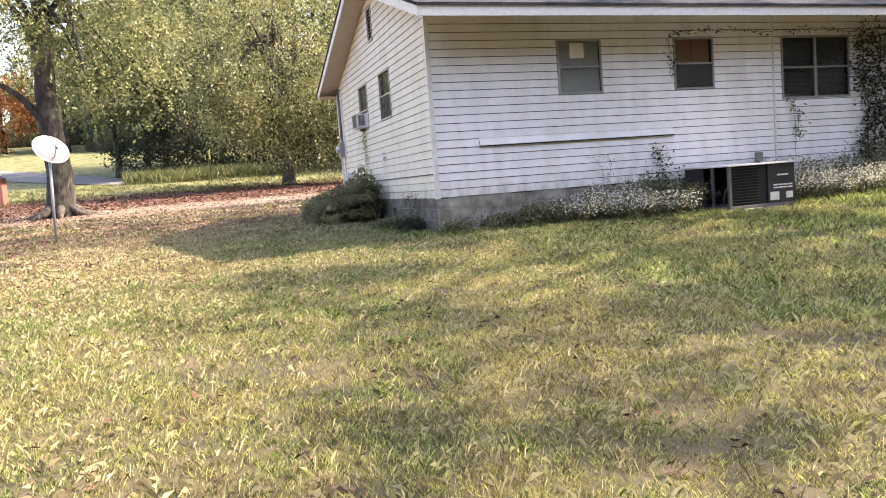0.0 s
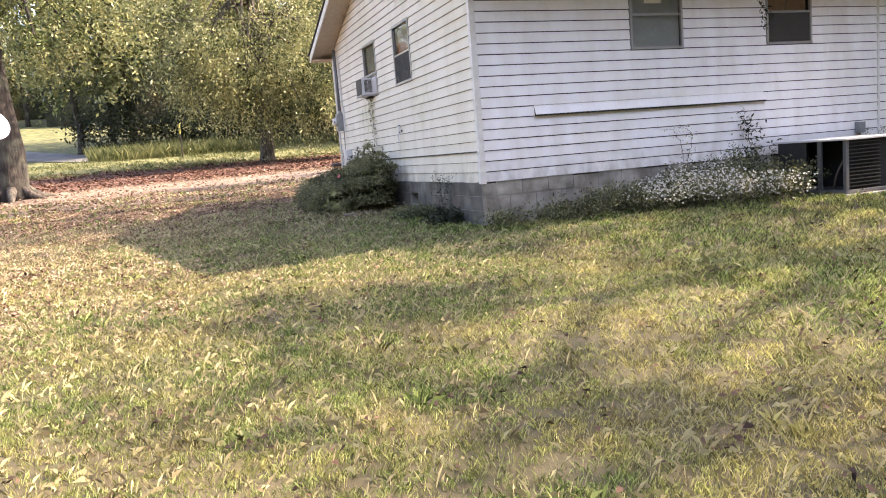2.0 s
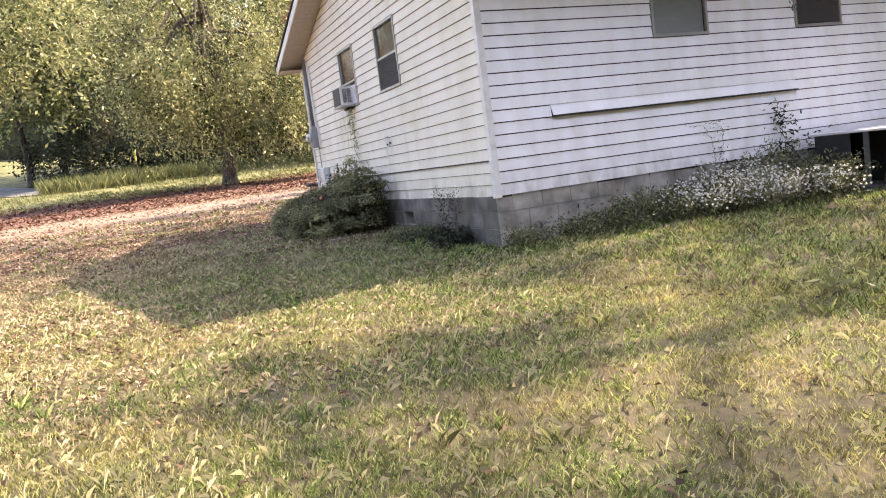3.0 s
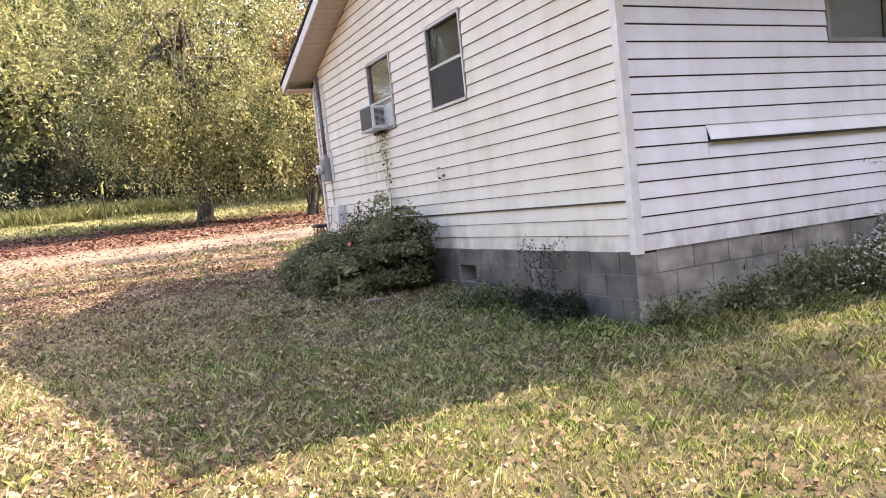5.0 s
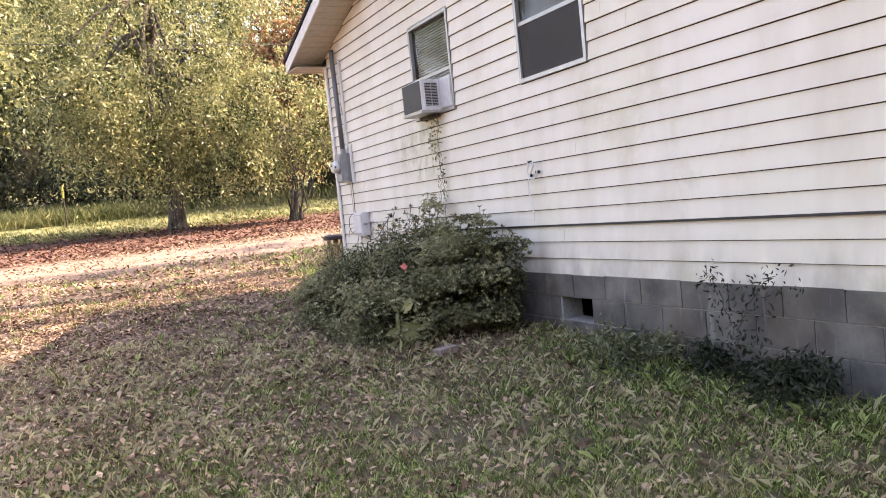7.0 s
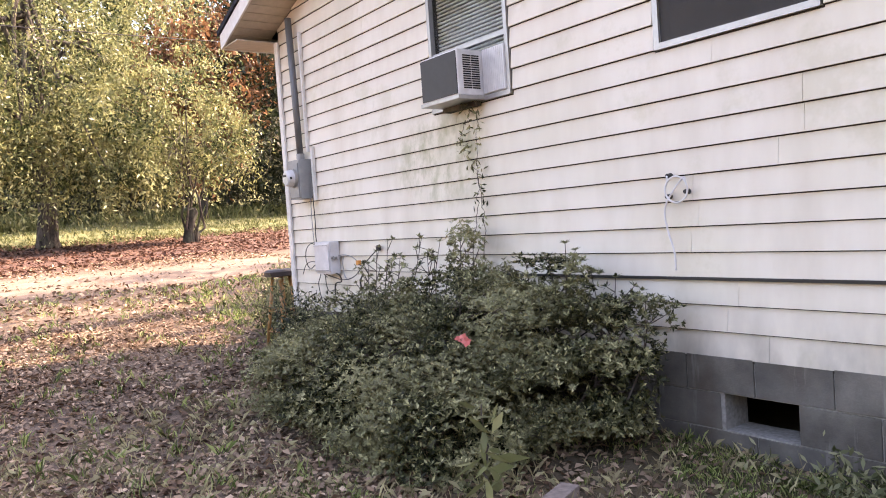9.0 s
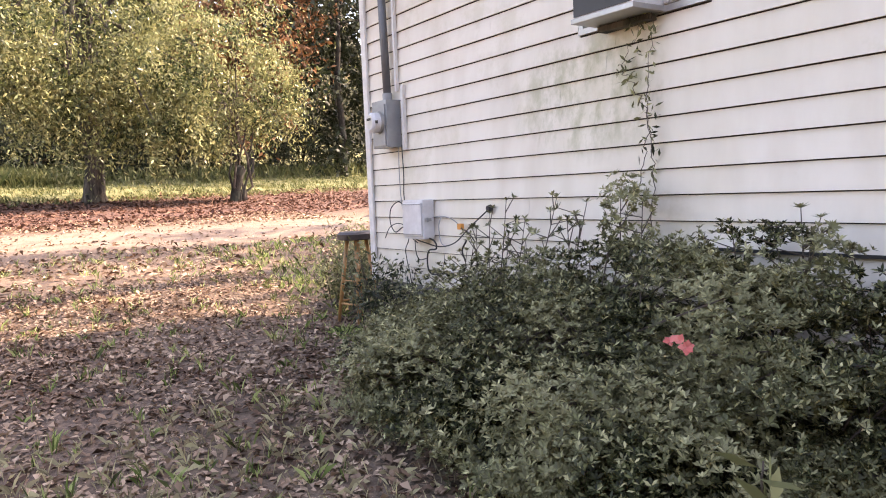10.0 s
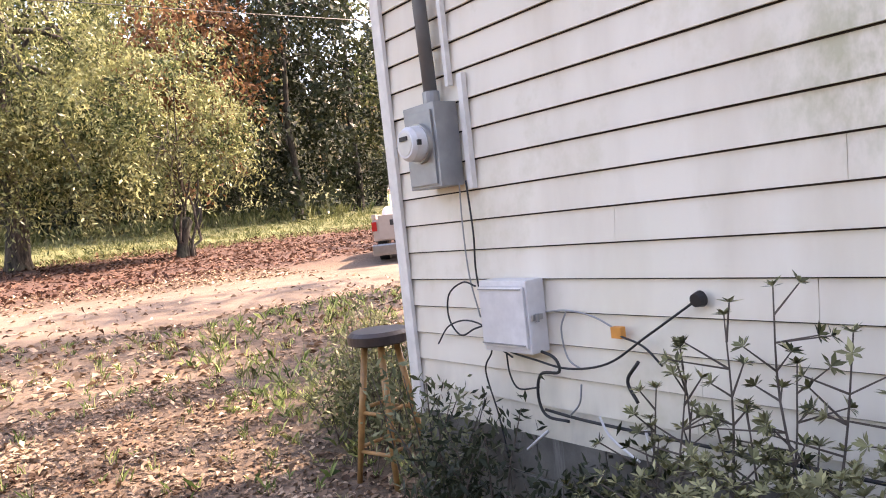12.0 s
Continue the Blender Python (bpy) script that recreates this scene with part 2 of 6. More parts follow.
# also the undergrowth's leaves, where the near-black tone stands in for shade
M["leaf_dark"] = leaf_material("dark evergreen and shaded leaves", [(0.0, (0.010, 0.016, 0.010)), (0.6, (0.026, 0.038, 0.019)), (1.0, (0.06, 0.065, 0.038))], 0.15, 0.35)
M["leaf_orange"] = leaf_material("orange autumn leaves", [(0.0, (0.12, 0.08, 0.04)), (0.4, (0.32, 0.12, 0.05)), (0.8, (0.42, 0.15, 0.06)), (1.0, (0.48, 0.25, 0.1))])
M["leaf_rust"] = leaf_material("rusty brown leaves", [(0.0, (0.04, 0.022, 0.015)), (0.5, (0.13, 0.065, 0.035)), (1.0, (0.36, 0.18, 0.09))], 0.3)
M["leaf_azalea"] = leaf_material("azalea leaves", [(0.0, (0.012, 0.014, 0.006)), (0.5, (0.042, 0.05, 0.02)), (0.82, (0.14, 0.15, 0.062)), (1.0, (0.56, 0.53, 0.29))], 0.2, 0.4, 2.2)
M["leaf_weed"] = leaf_material("dry pale weed leaves", [(0.0, (0.04, 0.05, 0.02)), (0.5, (0.09, 0.11, 0.05)), (1.0, (0.34, 0.34, 0.20))], 0.3, 0.5, 1.5)
M["blossom"] = leaf_material("white aster blossom", [(0.0, (0.5, 0.5, 0.46)), (1.0, (0.75, 0.74, 0.68))], 0.3, 0.7, 3)
M["litter"] = leaf_material("fallen leaves", [(0.0, (0.05, 0.025, 0.016)), (0.4, (0.10, 0.056, 0.035)), (0.8, (0.27, 0.175, 0.115)), (1.0, (0.56, 0.42, 0.30))], 0.1, 0.7, 2.2)


# ---- ground ----
YS = [-60, -20, 0, 6, 12, 20, 33, 45, 55, 62, 75, 100, 140, 260, 600]
ZS = [-2.5, -1.0, 0.03, 0.33, 0.54, 0.88, 1.42, 1.92, 2.9, 3.6, 5.4, 9.0, 13.0, 20.0, 30.0]


def ground_z(x, y):
    x, y = np.asarray(x, float), np.asarray(y, float)
    z = sum(np.interp(y + d, YS, ZS) for d in (-3, -1.5, 0, 1.5, 3)) / 5
    cross = 0.02 * (np.clip(x, -12, 20) - 3) * np.interp(y, [10, 20, 25, 45], [0.6, 1, 1, 0.25])
    bumps = 0.02 * np.sin(x * 1.3 + 0.7 * y) * np.sin(y * 0.9 - 0.4 * x) + 0.012 * np.sin(3.1 * x + 1.7 * y)
    dip = -0.17 * np.exp(-((x - 4.3) / 1.6) ** 2 - ((y - 21.3) / 1.5) ** 2)
    return z + cross + bumps + dip


def drive_centre(x):
    """The y of the middle of the dirt drive at x, and half its width."""
    return 30.4 - 0.22 * (x - 4.0) + 0.004 * (x - 4) ** 2


def ground_material():
    m = Nodes("lawn soil")
    g = m.n("NewGeometry")
    sep = m.n("SeparateXYZ")
    m.link(g.outputs["Position"], sep.inputs[0])
    X, Y = sep.outputs["X"], sep.outputs["Y"]
    big, mid, fine, grit = m.noise(0.35, 3), m.noise(1.7, 5), m.noise(14, 6, 0.7), m.noise(70, 4, 0.7)
    lawn = m.mix(m.ramp(mid, [(0.35, 0), (0.65, 1)]), (0.03, 0.032, 0.014), (0.10, 0.08, 0.04))
    lawn = m.mix(m.ramp(fine, [(0.4, 0), (0.7, 1)]), lawn, (0.09, 0.07, 0.04))
    lawn = m.mix(m.math("MULTIPLY", m.ramp(grit, [(0.3, 1), (0.5, 0)]), 0.5), lawn, (0.05, 0.05, 0.02))
    leaf = m.mix(m.ramp(fine, [(0.35, 0), (0.65, 1)]), (0.045, 0.03, 0.022), (0.19, 0.13, 0.09))
    leaf = m.mix(m.ramp(grit, [(0.5, 0), (0.7, 0.5)]), leaf, (0.28, 0.19, 0.14))
    dirt = m.mix(m.ramp(mid, [(0.3, 0), (0.7, 1)]), (0.11, 0.078, 0.058), (0.215, 0.16, 0.125))
    dirt = m.mix(m.ramp(grit, [(0.5, 0), (0.7, 0.5)]), dirt, (0.3, 0.2, 0.14))
    bank = m.mix(m.ramp(mid, [(0.35, 0), (0.65, 1)]), (0.05, 0.065, 0.022), (0.18, 0.175, 0.075))
    # leaf litter lies from beside the house to the trees, left of the lawn
    edge = m.math("ADD", m.math("SUBTRACT", Y, m.math("MULTIPLY", X, 1.1)), m.math("MULTIPLY", m.math("SUBTRACT", big, 0.5), 9.0))
    lf = m.ramp(m.math("DIVIDE", m.math("SUBTRACT", edge, 9.5), 8.0), [(0.0, 0), (1.0, 1)])
    c = m.mix(lf, lawn, leaf)
    gv = m.math("GREATER_THAN", m.math("ADD", Y, m.math("MULTIPLY", m.math("SUBTRACT", mid, 0.5), 5.0)), 47.5)
    c = m.mix(gv, c, bank)
    cx = m.math("SUBTRACT", X, 4.0)
    cy = m.math("ADD", m.math("SUBTRACT", 30.4, m.math("MULTIPLY", cx, 0.22)), m.math("MULTIPLY", m.math("MULTIPLY", cx, cx), 0.004))
    d = m.math("ABSOLUTE", m.math("SUBTRACT", m.math("SUBTRACT", Y, cy), 0.0))
    d = m.math("ADD", d, m.math("MULTIPLY", m.math("SUBTRACT", mid, 0.5), 4.5))
    dr = m.ramp(m.math("DIVIDE", d, 4.0), [(0.42, 1), (0.7, 0)])
    # denser russet litter past the drive, darkened to include the trees' shade
    deep = m.ramp(m.math("DIVIDE", m.math("SUBTRACT", Y, 32.0), 3.0), [(0.0, 0), (1.0, 1)])
    russet = m.mix(m.ramp(fine, [(0.35, 0), (0.65, 1)]), (0.04, 0.018, 0.014), (0.12, 0.06, 0.046))
    c = m.mix(m.math("MULTIPLY", deep, m.math("SUBTRACT", 1.0, gv)), c, russet)
    c = m.mix(dr, c, dirt)
    return m.finish(c, 0.95, fine, 0.8, 0.03)


M["ground"] = ground_material()
ax = np.unique(np.r_[-700, -400, -250, -160, np.arange(-110, -30, 6.0), np.arange(-30, 32, 0.5), np.arange(32, 120, 6.0), 160, 250, 400, 700])
ay = np.unique(np.r_[-400, -200, -100, -60, -40, np.arange(-30, -4, 3.0), np.arange(-4, 60, 0.5), np.arange(60, 150, 5.0), 200, 300, 450, 600])
gx, gy = np.meshgrid(ax, ay)
gv = np.c_[gx.ravel(), gy.ravel(), ground_z(gx, gy).ravel()]
idx = np.arange(len(gv)).reshape(gx.shape)
gf = np.c_[idx[:-1, :-1].ravel(), idx[:-1, 1:].ravel(), idx[1:, 1:].ravel(), idx[1:, :-1].ravel()]
raw("ground", gv, gf, M["ground"], kind="structure", label="rough autumn lawn with dry grass, leaf litter and a dirt drive", category="ground", smooth=True)

# ---- openings ----
# gable wall (along y): y0, y1, z0, z1
OPEN_W = {"mid": (15.06, 15.99, 2.92, 3.94), "ac": (17.19, 18.11, 2.90, 3.94), "attic": (16.2, 16.62, 4.72, 5.45)}
# long wall (along x): x0, x1, z0, z1
OPEN_S = {"white": (6.53, 7.45, 2.925, 3.92), "amber": (9.03, 9.95, 2.935, 3.93), "double": (11.60, 13.38, 2.67, 3.93)}
VENT = (15.27, 15.68, 0.822, 1.022)


def wall_slab(bm, axis, at0, at1, a0, a1, z0, z1, holes):
    """A wall with rectangular holes, out of boxes; axis 'y' runs along y at x = at0..at1."""
    zs = sorted({z0, z1, *(z for h in holes for z in h[2:] if z0 < z < z1)})
    for za, zb in zip(zs, zs[1:]):
        cuts = sorted((h[0], h[1]) for h in holes if h[2] < (za + zb) / 2 < h[3])
        s = a0
        for c0, c1 in [*cuts, (a1, a1)]:
            if c0 > s:
                if axis == "y":
                    box(bm, at0, at1, s, c0, za, zb)
                else:
                    box(bm, s, c0, at0, at1, za, zb)
            s = c1
    return bm


house = thing("house", (WX, SY, 0.0), "low white house with vinyl siding, block foundation and dark roof", "house")


def gable_top(y):
    return SOFFIT - 0.02 + SLOPE * min(y - EAVE_S, EAVE_N + 0.05 - y) if EAVE_S < y < EAVE_N else SOFFIT


bm = bmesh.new()
wall_slab(bm, "y", WX + 0.02, WX + 0.16, SY + 0.14, FARY, 1.20, SOFFIT + 0.3, OPEN_W.values())
# gable triangle in vertical strips round the attic louvre
ys = np.r_[np.linspace(SY + 0.14, OPEN_W["attic"][0], 12), np.linspace(OPEN_W["attic"][1], FARY, 12)]
for y0, y1 in zip(ys, ys[1:]):
    inside = OPEN_W["attic"][0] - 0.01 < (y0 + y1) / 2 < OPEN_W["attic"][1]
    for zb, zt0, zt1 in ((SOFFIT + 0.3, OPEN_W["attic"][2], OPEN_W["attic"][2]), (OPEN_W["attic"][3], None, None)) if inside else ((SOFFIT + 0.3, None, None),):
        t0, t1 = (gable_top(y0) - 0.03, gable_top(y1) - 0.03) if zt0 is None else (zt0, zt1)
        if min(t0, t1) <= zb:
            continue
        v = [bm.verts.new(p) for p in ((WX + 0.02, y0, zb), (WX + 0.02, y1, zb), (WX + 0.02, y1, t1), (WX + 0.02, y0, t0), (WX + 0.16, y0, zb), (WX + 0.16, y1, zb), (WX + 0.16, y1, t1), (WX + 0.16, y0, t0))]
        for q in ((0, 3, 2, 1), (4, 5, 6, 7), (0, 1, 5, 4), (3, 7, 6, 2), (1, 2, 6, 5), (0, 4, 7, 3)):
            bm.faces.new([v[i] for i in q])
wall_west = part("wall_west", bm, M["sheathing"], house)
tagged(wall_west, "white vinyl-sided gable wall, mildewed, warm light put in its colour", kind="structure")
bm = wall_slab(bmesh.new(), "x", SY + 0.0, SY + 0.14, WX + 0.02, EX, 1.20, EAVE_TOP - 0.02, OPEN_S.values())
wall_south = part("wall_south", bm, M["sheathing"], house)
tagged(wall_south, "long white vinyl-sided wall with loose boards", kind="structure")
bm = box(bmesh.new(), WX + 0.16, EX, NY - 0.14, NY, 1.2, SOFFIT - 0.02)
tagged(part("wall_north", bm, M["siding"], house), kind="structure")
bm = box(bmesh.new(), EX - 0.14, EX, SY + 0.14, NY - 0.14, 1.2, SOFFIT - 0.02)
tagged(part("wall_east", bm, M["siding"], house), kind="structure")
bm = box(bmesh.new(), WX + 0.16, EX - 0.14, SY + 0.14, NY - 0.14, 1.2, 1.3)
tagged(part("floor", bm, M["inside"], house), kind="structure")
bm = box(bmesh.new(), WX + 0.16, EX - 0.14, SY + 0.14, NY - 0.14, 4.0, 4.06)
tagged(part("ceiling", bm, M["inside"], house), kind="structure")

# roof: two slabs of shingles, fascia, rake boards, soffits
TH = 0.05
def roof_slab(y0, z0, y1, z1):
    bm = bmesh.new()
    v = []
    for x in (RAKE - 0.02, EX + 0.45):
        for y, z in ((y0, z0), (y1, z1)):
            v += [bm.verts.new((x, y, z)), bm.verts.new((x, y, z + TH))]
    for q in ((0, 1, 3, 2), (4, 6, 7, 5), (0, 2, 6, 4), (1, 5, 7, 3), (0, 4, 5, 1), (2, 3, 7, 6)):
        bm.faces.new([v[i] for i in q])
    return bm
ridge_z = SOFFIT + 0.16 + SLOPE * (RIDGE_Y - EAVE_S)
roof = part("roof", roof_slab(EAVE_S - 0.05, SOFFIT + 0.16 - SLOPE * 0.05, RIDGE_Y, ridge_z), M["shingle"], house, "dark grey asphalt shingle roof")
part("roof_slope", roof_slab(RIDGE_Y, ridge_z, EAVE_N + 0.05, SOFFIT + 0.16 - SLOPE * 0.05), M["shingle"], house, "dark grey asphalt shingle roof")
part("fascia", box(bmesh.new(), RAKE, EX + 0.4, EAVE_S - 0.02, EAVE_S, SOFFIT - 0.01, SOFFIT + 0.15), M["trim"], house, "white painted fascia board")
part("fascia", box(bmesh.new(), RAKE, EX + 0.4, EAVE_N, EAVE_N + 0.02, SOFFIT - 0.01, SOFFIT + 0.15), M["trim"], house, "white painted fascia board")
part("soffit", box(bmesh.new(), RAKE + 0.02, EX + 0.4, FARY, EAVE_N, SOFFIT, SOFFIT + 0.012), M["soffit"], house, "vinyl soffit under the eave")
def slanted(y0, y1, zlo, zhi, x0, x1):
    """A board along the rake: y0 at the eave, y1 at the ridge, zlo and zhi off the soffit line."""
    bm = bmesh.new()
    sgn = 1 if y1 > y0 else -1
    e = EAVE_S if sgn > 0 else EAVE_N
    f = lambda y: SOFFIT + SLOPE * abs(y - e)
    v = [bm.verts.new((x, y, f(y) + d)) for x in (x0, x1) for y in (y0, y1) for d in (zlo, zhi)]
    for q in ((0, 1, 3, 2), (4, 6, 7, 5), (0, 4, 5, 1), (2, 3, 7, 6), (0, 2, 6, 4), (1, 5, 7, 3)):
        bm.faces.new([v[i] for i in q])
    bmesh.ops.recalc_face_normals(bm, faces=bm.faces)
    return bm
# open eave on the long side: weathered sheathing boards over rafter tails
for k in range(8):
    a, b = EAVE_S + 0.002 + (SY - EAVE_S) * k / 8, EAVE_S + (SY - EAVE_S) * (k + 0.96) / 8
    part("eave_board", slanted(a, b, 0.11, 0.13, WX + 0.022, EX + 0.4), M["soffit_old"], house, "weathered brown boards under the eave")
for k in range(22):
    x = WX + 0.3 + k * 0.61
    part("rafter_tail", slanted(EAVE_S + 0.002, SY - 0.03, 0.02, 0.108, x, x + 0.04), M["soffit_old"], house, "weathered brown rafter tail")
for e in (EAVE_S, EAVE_N):
    part("rake_board", slanted(e, RIDGE_Y, -0.01, 0.15, RAKE, RAKE + 0.02), M["trim"], house, "white painted rake board")
    n = 38
    for k in range(n):   # ribbed soffit panels under the rake
        a, b = e + (RIDGE_Y - e) * k / n, e + (RIDGE_Y - e) * (k + 0.93) / n
        part("soffit_panel", slanted(a, b, 0.0, 0.01, RAKE + 0.02, WX + 0.02), M["soffit"], house)

# foundation core behind the blocks
fz = 0.2
bm = wall_slab(bmesh.new(), "y", WX + 0.009, WX + 0.22, SY + 0.006, FARY, fz, 1.20, [VENT])
foundation = part("foundation", bm, M["mortar"], house, "grey concrete block foundation with a crawl-space vent")
tagged(foundation, kind="structure")
bm = box(bmesh.new(), WX + 0.22, EX, SY + 0.009, SY + 0.2, fz, 1.20)
part("foundation_south", bm, M["mortar"], house, "grey concrete block foundation")
bm = box(bmesh.new(), WX + 0.22, EX, FARY - 0.15, FARY, fz, 1.2)
part("foundation_north", bm, M["mortar"], house)

# ---- siding boards ----
def cut_rects(a0, a1, z0, z1, holes):
    """The rectangle a0..a1 x z0..z1 less the holes, as rectangles."""
    out = [(a0, a1, z0, z1)]
    for h0, h1, g0, g1 in holes:
        nxt = []
        for b0, b1, c0, c1 in out:
            if h1 <= b0 or h0 >= b1 or g1 <= c0 + 0.004 or g0 >= c1 - 0.004:
                nxt.append((b0, b1, c0, c1))
                continue
            if h0 > b0:
                nxt.append((b0, h0, c0, c1))
            if h1 < b1:
                nxt.append((h1, b1, c0, c1))
            m0, m1 = max(b0, h0), min(b1, h1)
            if g1 < c1:
                nxt.append((m0, m1, g1, c1))
            if g0 > c0:
                nxt.append((m0, m1, c0, g0))
        out = nxt
    return out


def siding(axis, face, sign, a0, a1, top, holes, wall, mat, seams, lift=()):
    """Lapped boards. face: the plane they lie on; sign: which way they stand out; top: the height of the wall at a."""
    rnd = random.Random(11)
    k = 0
    while True:
        z0 = SID0 + k * COURSE
        z1 = z0 + COURSE
        cs = [a for a in (a0 + (a1 - a0) * i / 200 for i in range(201)) if top(a) > z0 + 0.02]
        if not cs:
            break
        lo, hi = cs[0], cs[-1]
        full = [a for a in cs if top(a) >= z1]
        knees = [full[0], full[-1]] if full and len(full) < len(cs) else []
        if not full and top(lo) < z1:
            knees = [max(cs, key=top)]
        js = sorted([lo, hi] + knees + [s for s in seams(k) if lo + 0.2 < s < hi - 0.2])
        js = [s for i, s in enumerate(js) if i == 0 or s - js[i - 1] > 0.01]
        for s0, s1 in zip(js, js[1:]):
            # a slot left below each board shows the dark core as its shadow line
            for b0, b1, c0, c1 in cut_rects(s0 + (0.0 if s0 in knees else 0.001), s1 - (0.0 if s1 in knees else 0.001), z0 + (0.005 if axis == "y" else 0.010), z1, holes):
                bm = bmesh.new()
                out = lambda z, b: 0.004 + 0.016 * (1 - (z - z0) / COURSE)
                extra = [e for e in lift if e[0] == k and e[1] - 0.1 < b0 and b1 < e[2] + 0.1]
                drop = 0.010 if extra else 0.0
                pop = 0.04 if extra else rnd.uniform(0, 0.002)
                def V(a, z, o, zz=None):
                    p = face + sign * o
                    return bm.verts.new((p, a, z + drop) if axis == "y" else (a, p, z + drop))
                def top_at(a, z):
                    return min(z, top(a))
                lip = 0.012
                ring = []
                for a in (b0, b1):
                    zt = max(c0 + 0.004, top_at(a, c1 - (0.002 if c1 == z1 else 0)))
                    ring.append([V(a, c0, out(c0, 0) + pop - 0.012), V(a, c0, out(c0, 0) + pop), V(a, min(c0 + lip, zt), out(min(c0 + lip, zt), 0) + pop), V(a, zt, out(zt, 0)), V(a, zt, -0.004)])
                p, q = ring
                n = len(p)
                for i in range(n):
                    j = (i + 1) % n
                    bm.faces.new((p[i], p[j], q[j], q[i]))
                bm.faces.new(p[::-1])
                bm.faces.new(q)
                bmesh.ops.recalc_face_normals(bm, faces=bm.faces)
                part("siding_board", bm, mat, wall)
        k += 1


rs = random.Random(5)
W_SEAMS = {k: sorted([12.6 + rs.uniform(2.0, 3.3), 12.6 + rs.uniform(5.0, 6.6)]) for k in range(40)}
W_SEAMS.update({8: [15.17, 18.3], 9: [15.17, 18.3], 6: [15.8, 19.4], 10: [17.9]})
S_SEAMS = {k: sorted([4.1 + rs.uniform(2.5, 3.5), 4.1 + rs.uniform(6, 7)]) for k in range(40)}
S_SEAMS.update({5: [4.9, 8.95], 6: [4.9, 8.95]})


def siding_all():
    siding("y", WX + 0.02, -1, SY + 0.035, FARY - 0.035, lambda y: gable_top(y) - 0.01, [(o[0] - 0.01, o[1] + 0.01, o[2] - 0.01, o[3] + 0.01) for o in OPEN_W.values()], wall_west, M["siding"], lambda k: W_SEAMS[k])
    hs = [(o[0] - 0.01, o[1] + 0.01, o[2] - 0.01, o[3] + 0.01) for o in OPEN_S.values()]
    siding("x", SY, -1, WX + 0.055, SEAM_X - 0.02, lambda x: EAVE_TOP - 0.002, hs, wall_south, M["siding_skylit"], lambda k: S_SEAMS[k], lift=((6, 4.9, 8.95),))
    siding("x", SY, -1, SEAM_X + 0.02, EX, lambda x: EAVE_TOP - 0.002, hs, wall_south, M["siding_skylit"], lambda k: [])


for name, b in (("corner_post", (WX - 0.022, WX + 0.045, SY - 0.022, SY + 0.03)), ("corner_post", (WX - 0.022, WX + 0.045, FARY - 0.03, FARY + 0.022))):
    # an L of two flanges, each 75 mm wide, standing proud of the boards
    bm = bmesh.new()
    x0, x1, y0, y1 = b
    near = y0 < SY
    zt = EAVE_TOP if near else SOFFIT
    if near:
        box(bm, x0, x0 + 0.022, y0, y0 + 0.08, 1.20, zt)
        box(bm, x0 + 0.022, x0 + 0.08, y0, y0 + 0.022, 1.20, zt)
    else:
        box(bm, x0, x0 + 0.022, y1 - 0.08, y1, 1.20, zt)
        box(bm, x0 + 0.022, x0 + 0.08, y1 - 0.022, y1, 1.20, zt)
    part(name, bm, M["trim"], house, "white vinyl corner trim")
part("seam_trim", box(bmesh.new(), SEAM_X - 0.02, SEAM_X + 0.02, SY - 0.025, SY, 1.20, EAVE_TOP), M["trim"], house, "white vertical joining strip")


# ---- windows ----
M["blind"] = plain("slatted blind", (0.42, 0.40, 0.33), 0.6)
M["blind_white"] = plain("white blind", (0.38, 0.39, 0.38), 0.6)
M["blind_dark"] = plain("dark metal blind", (0.10, 0.10, 0.11), 0.5)
M["cardboard"] = plain("cardboard", (0.30, 0.17, 0.10), 0.9)
M["paper"] = plain("paper", (0.75, 0.73, 0.66), 0.9)
M["curtain"] = plain("grey curtain", (0.15, 0.14, 0.12), 0.95)


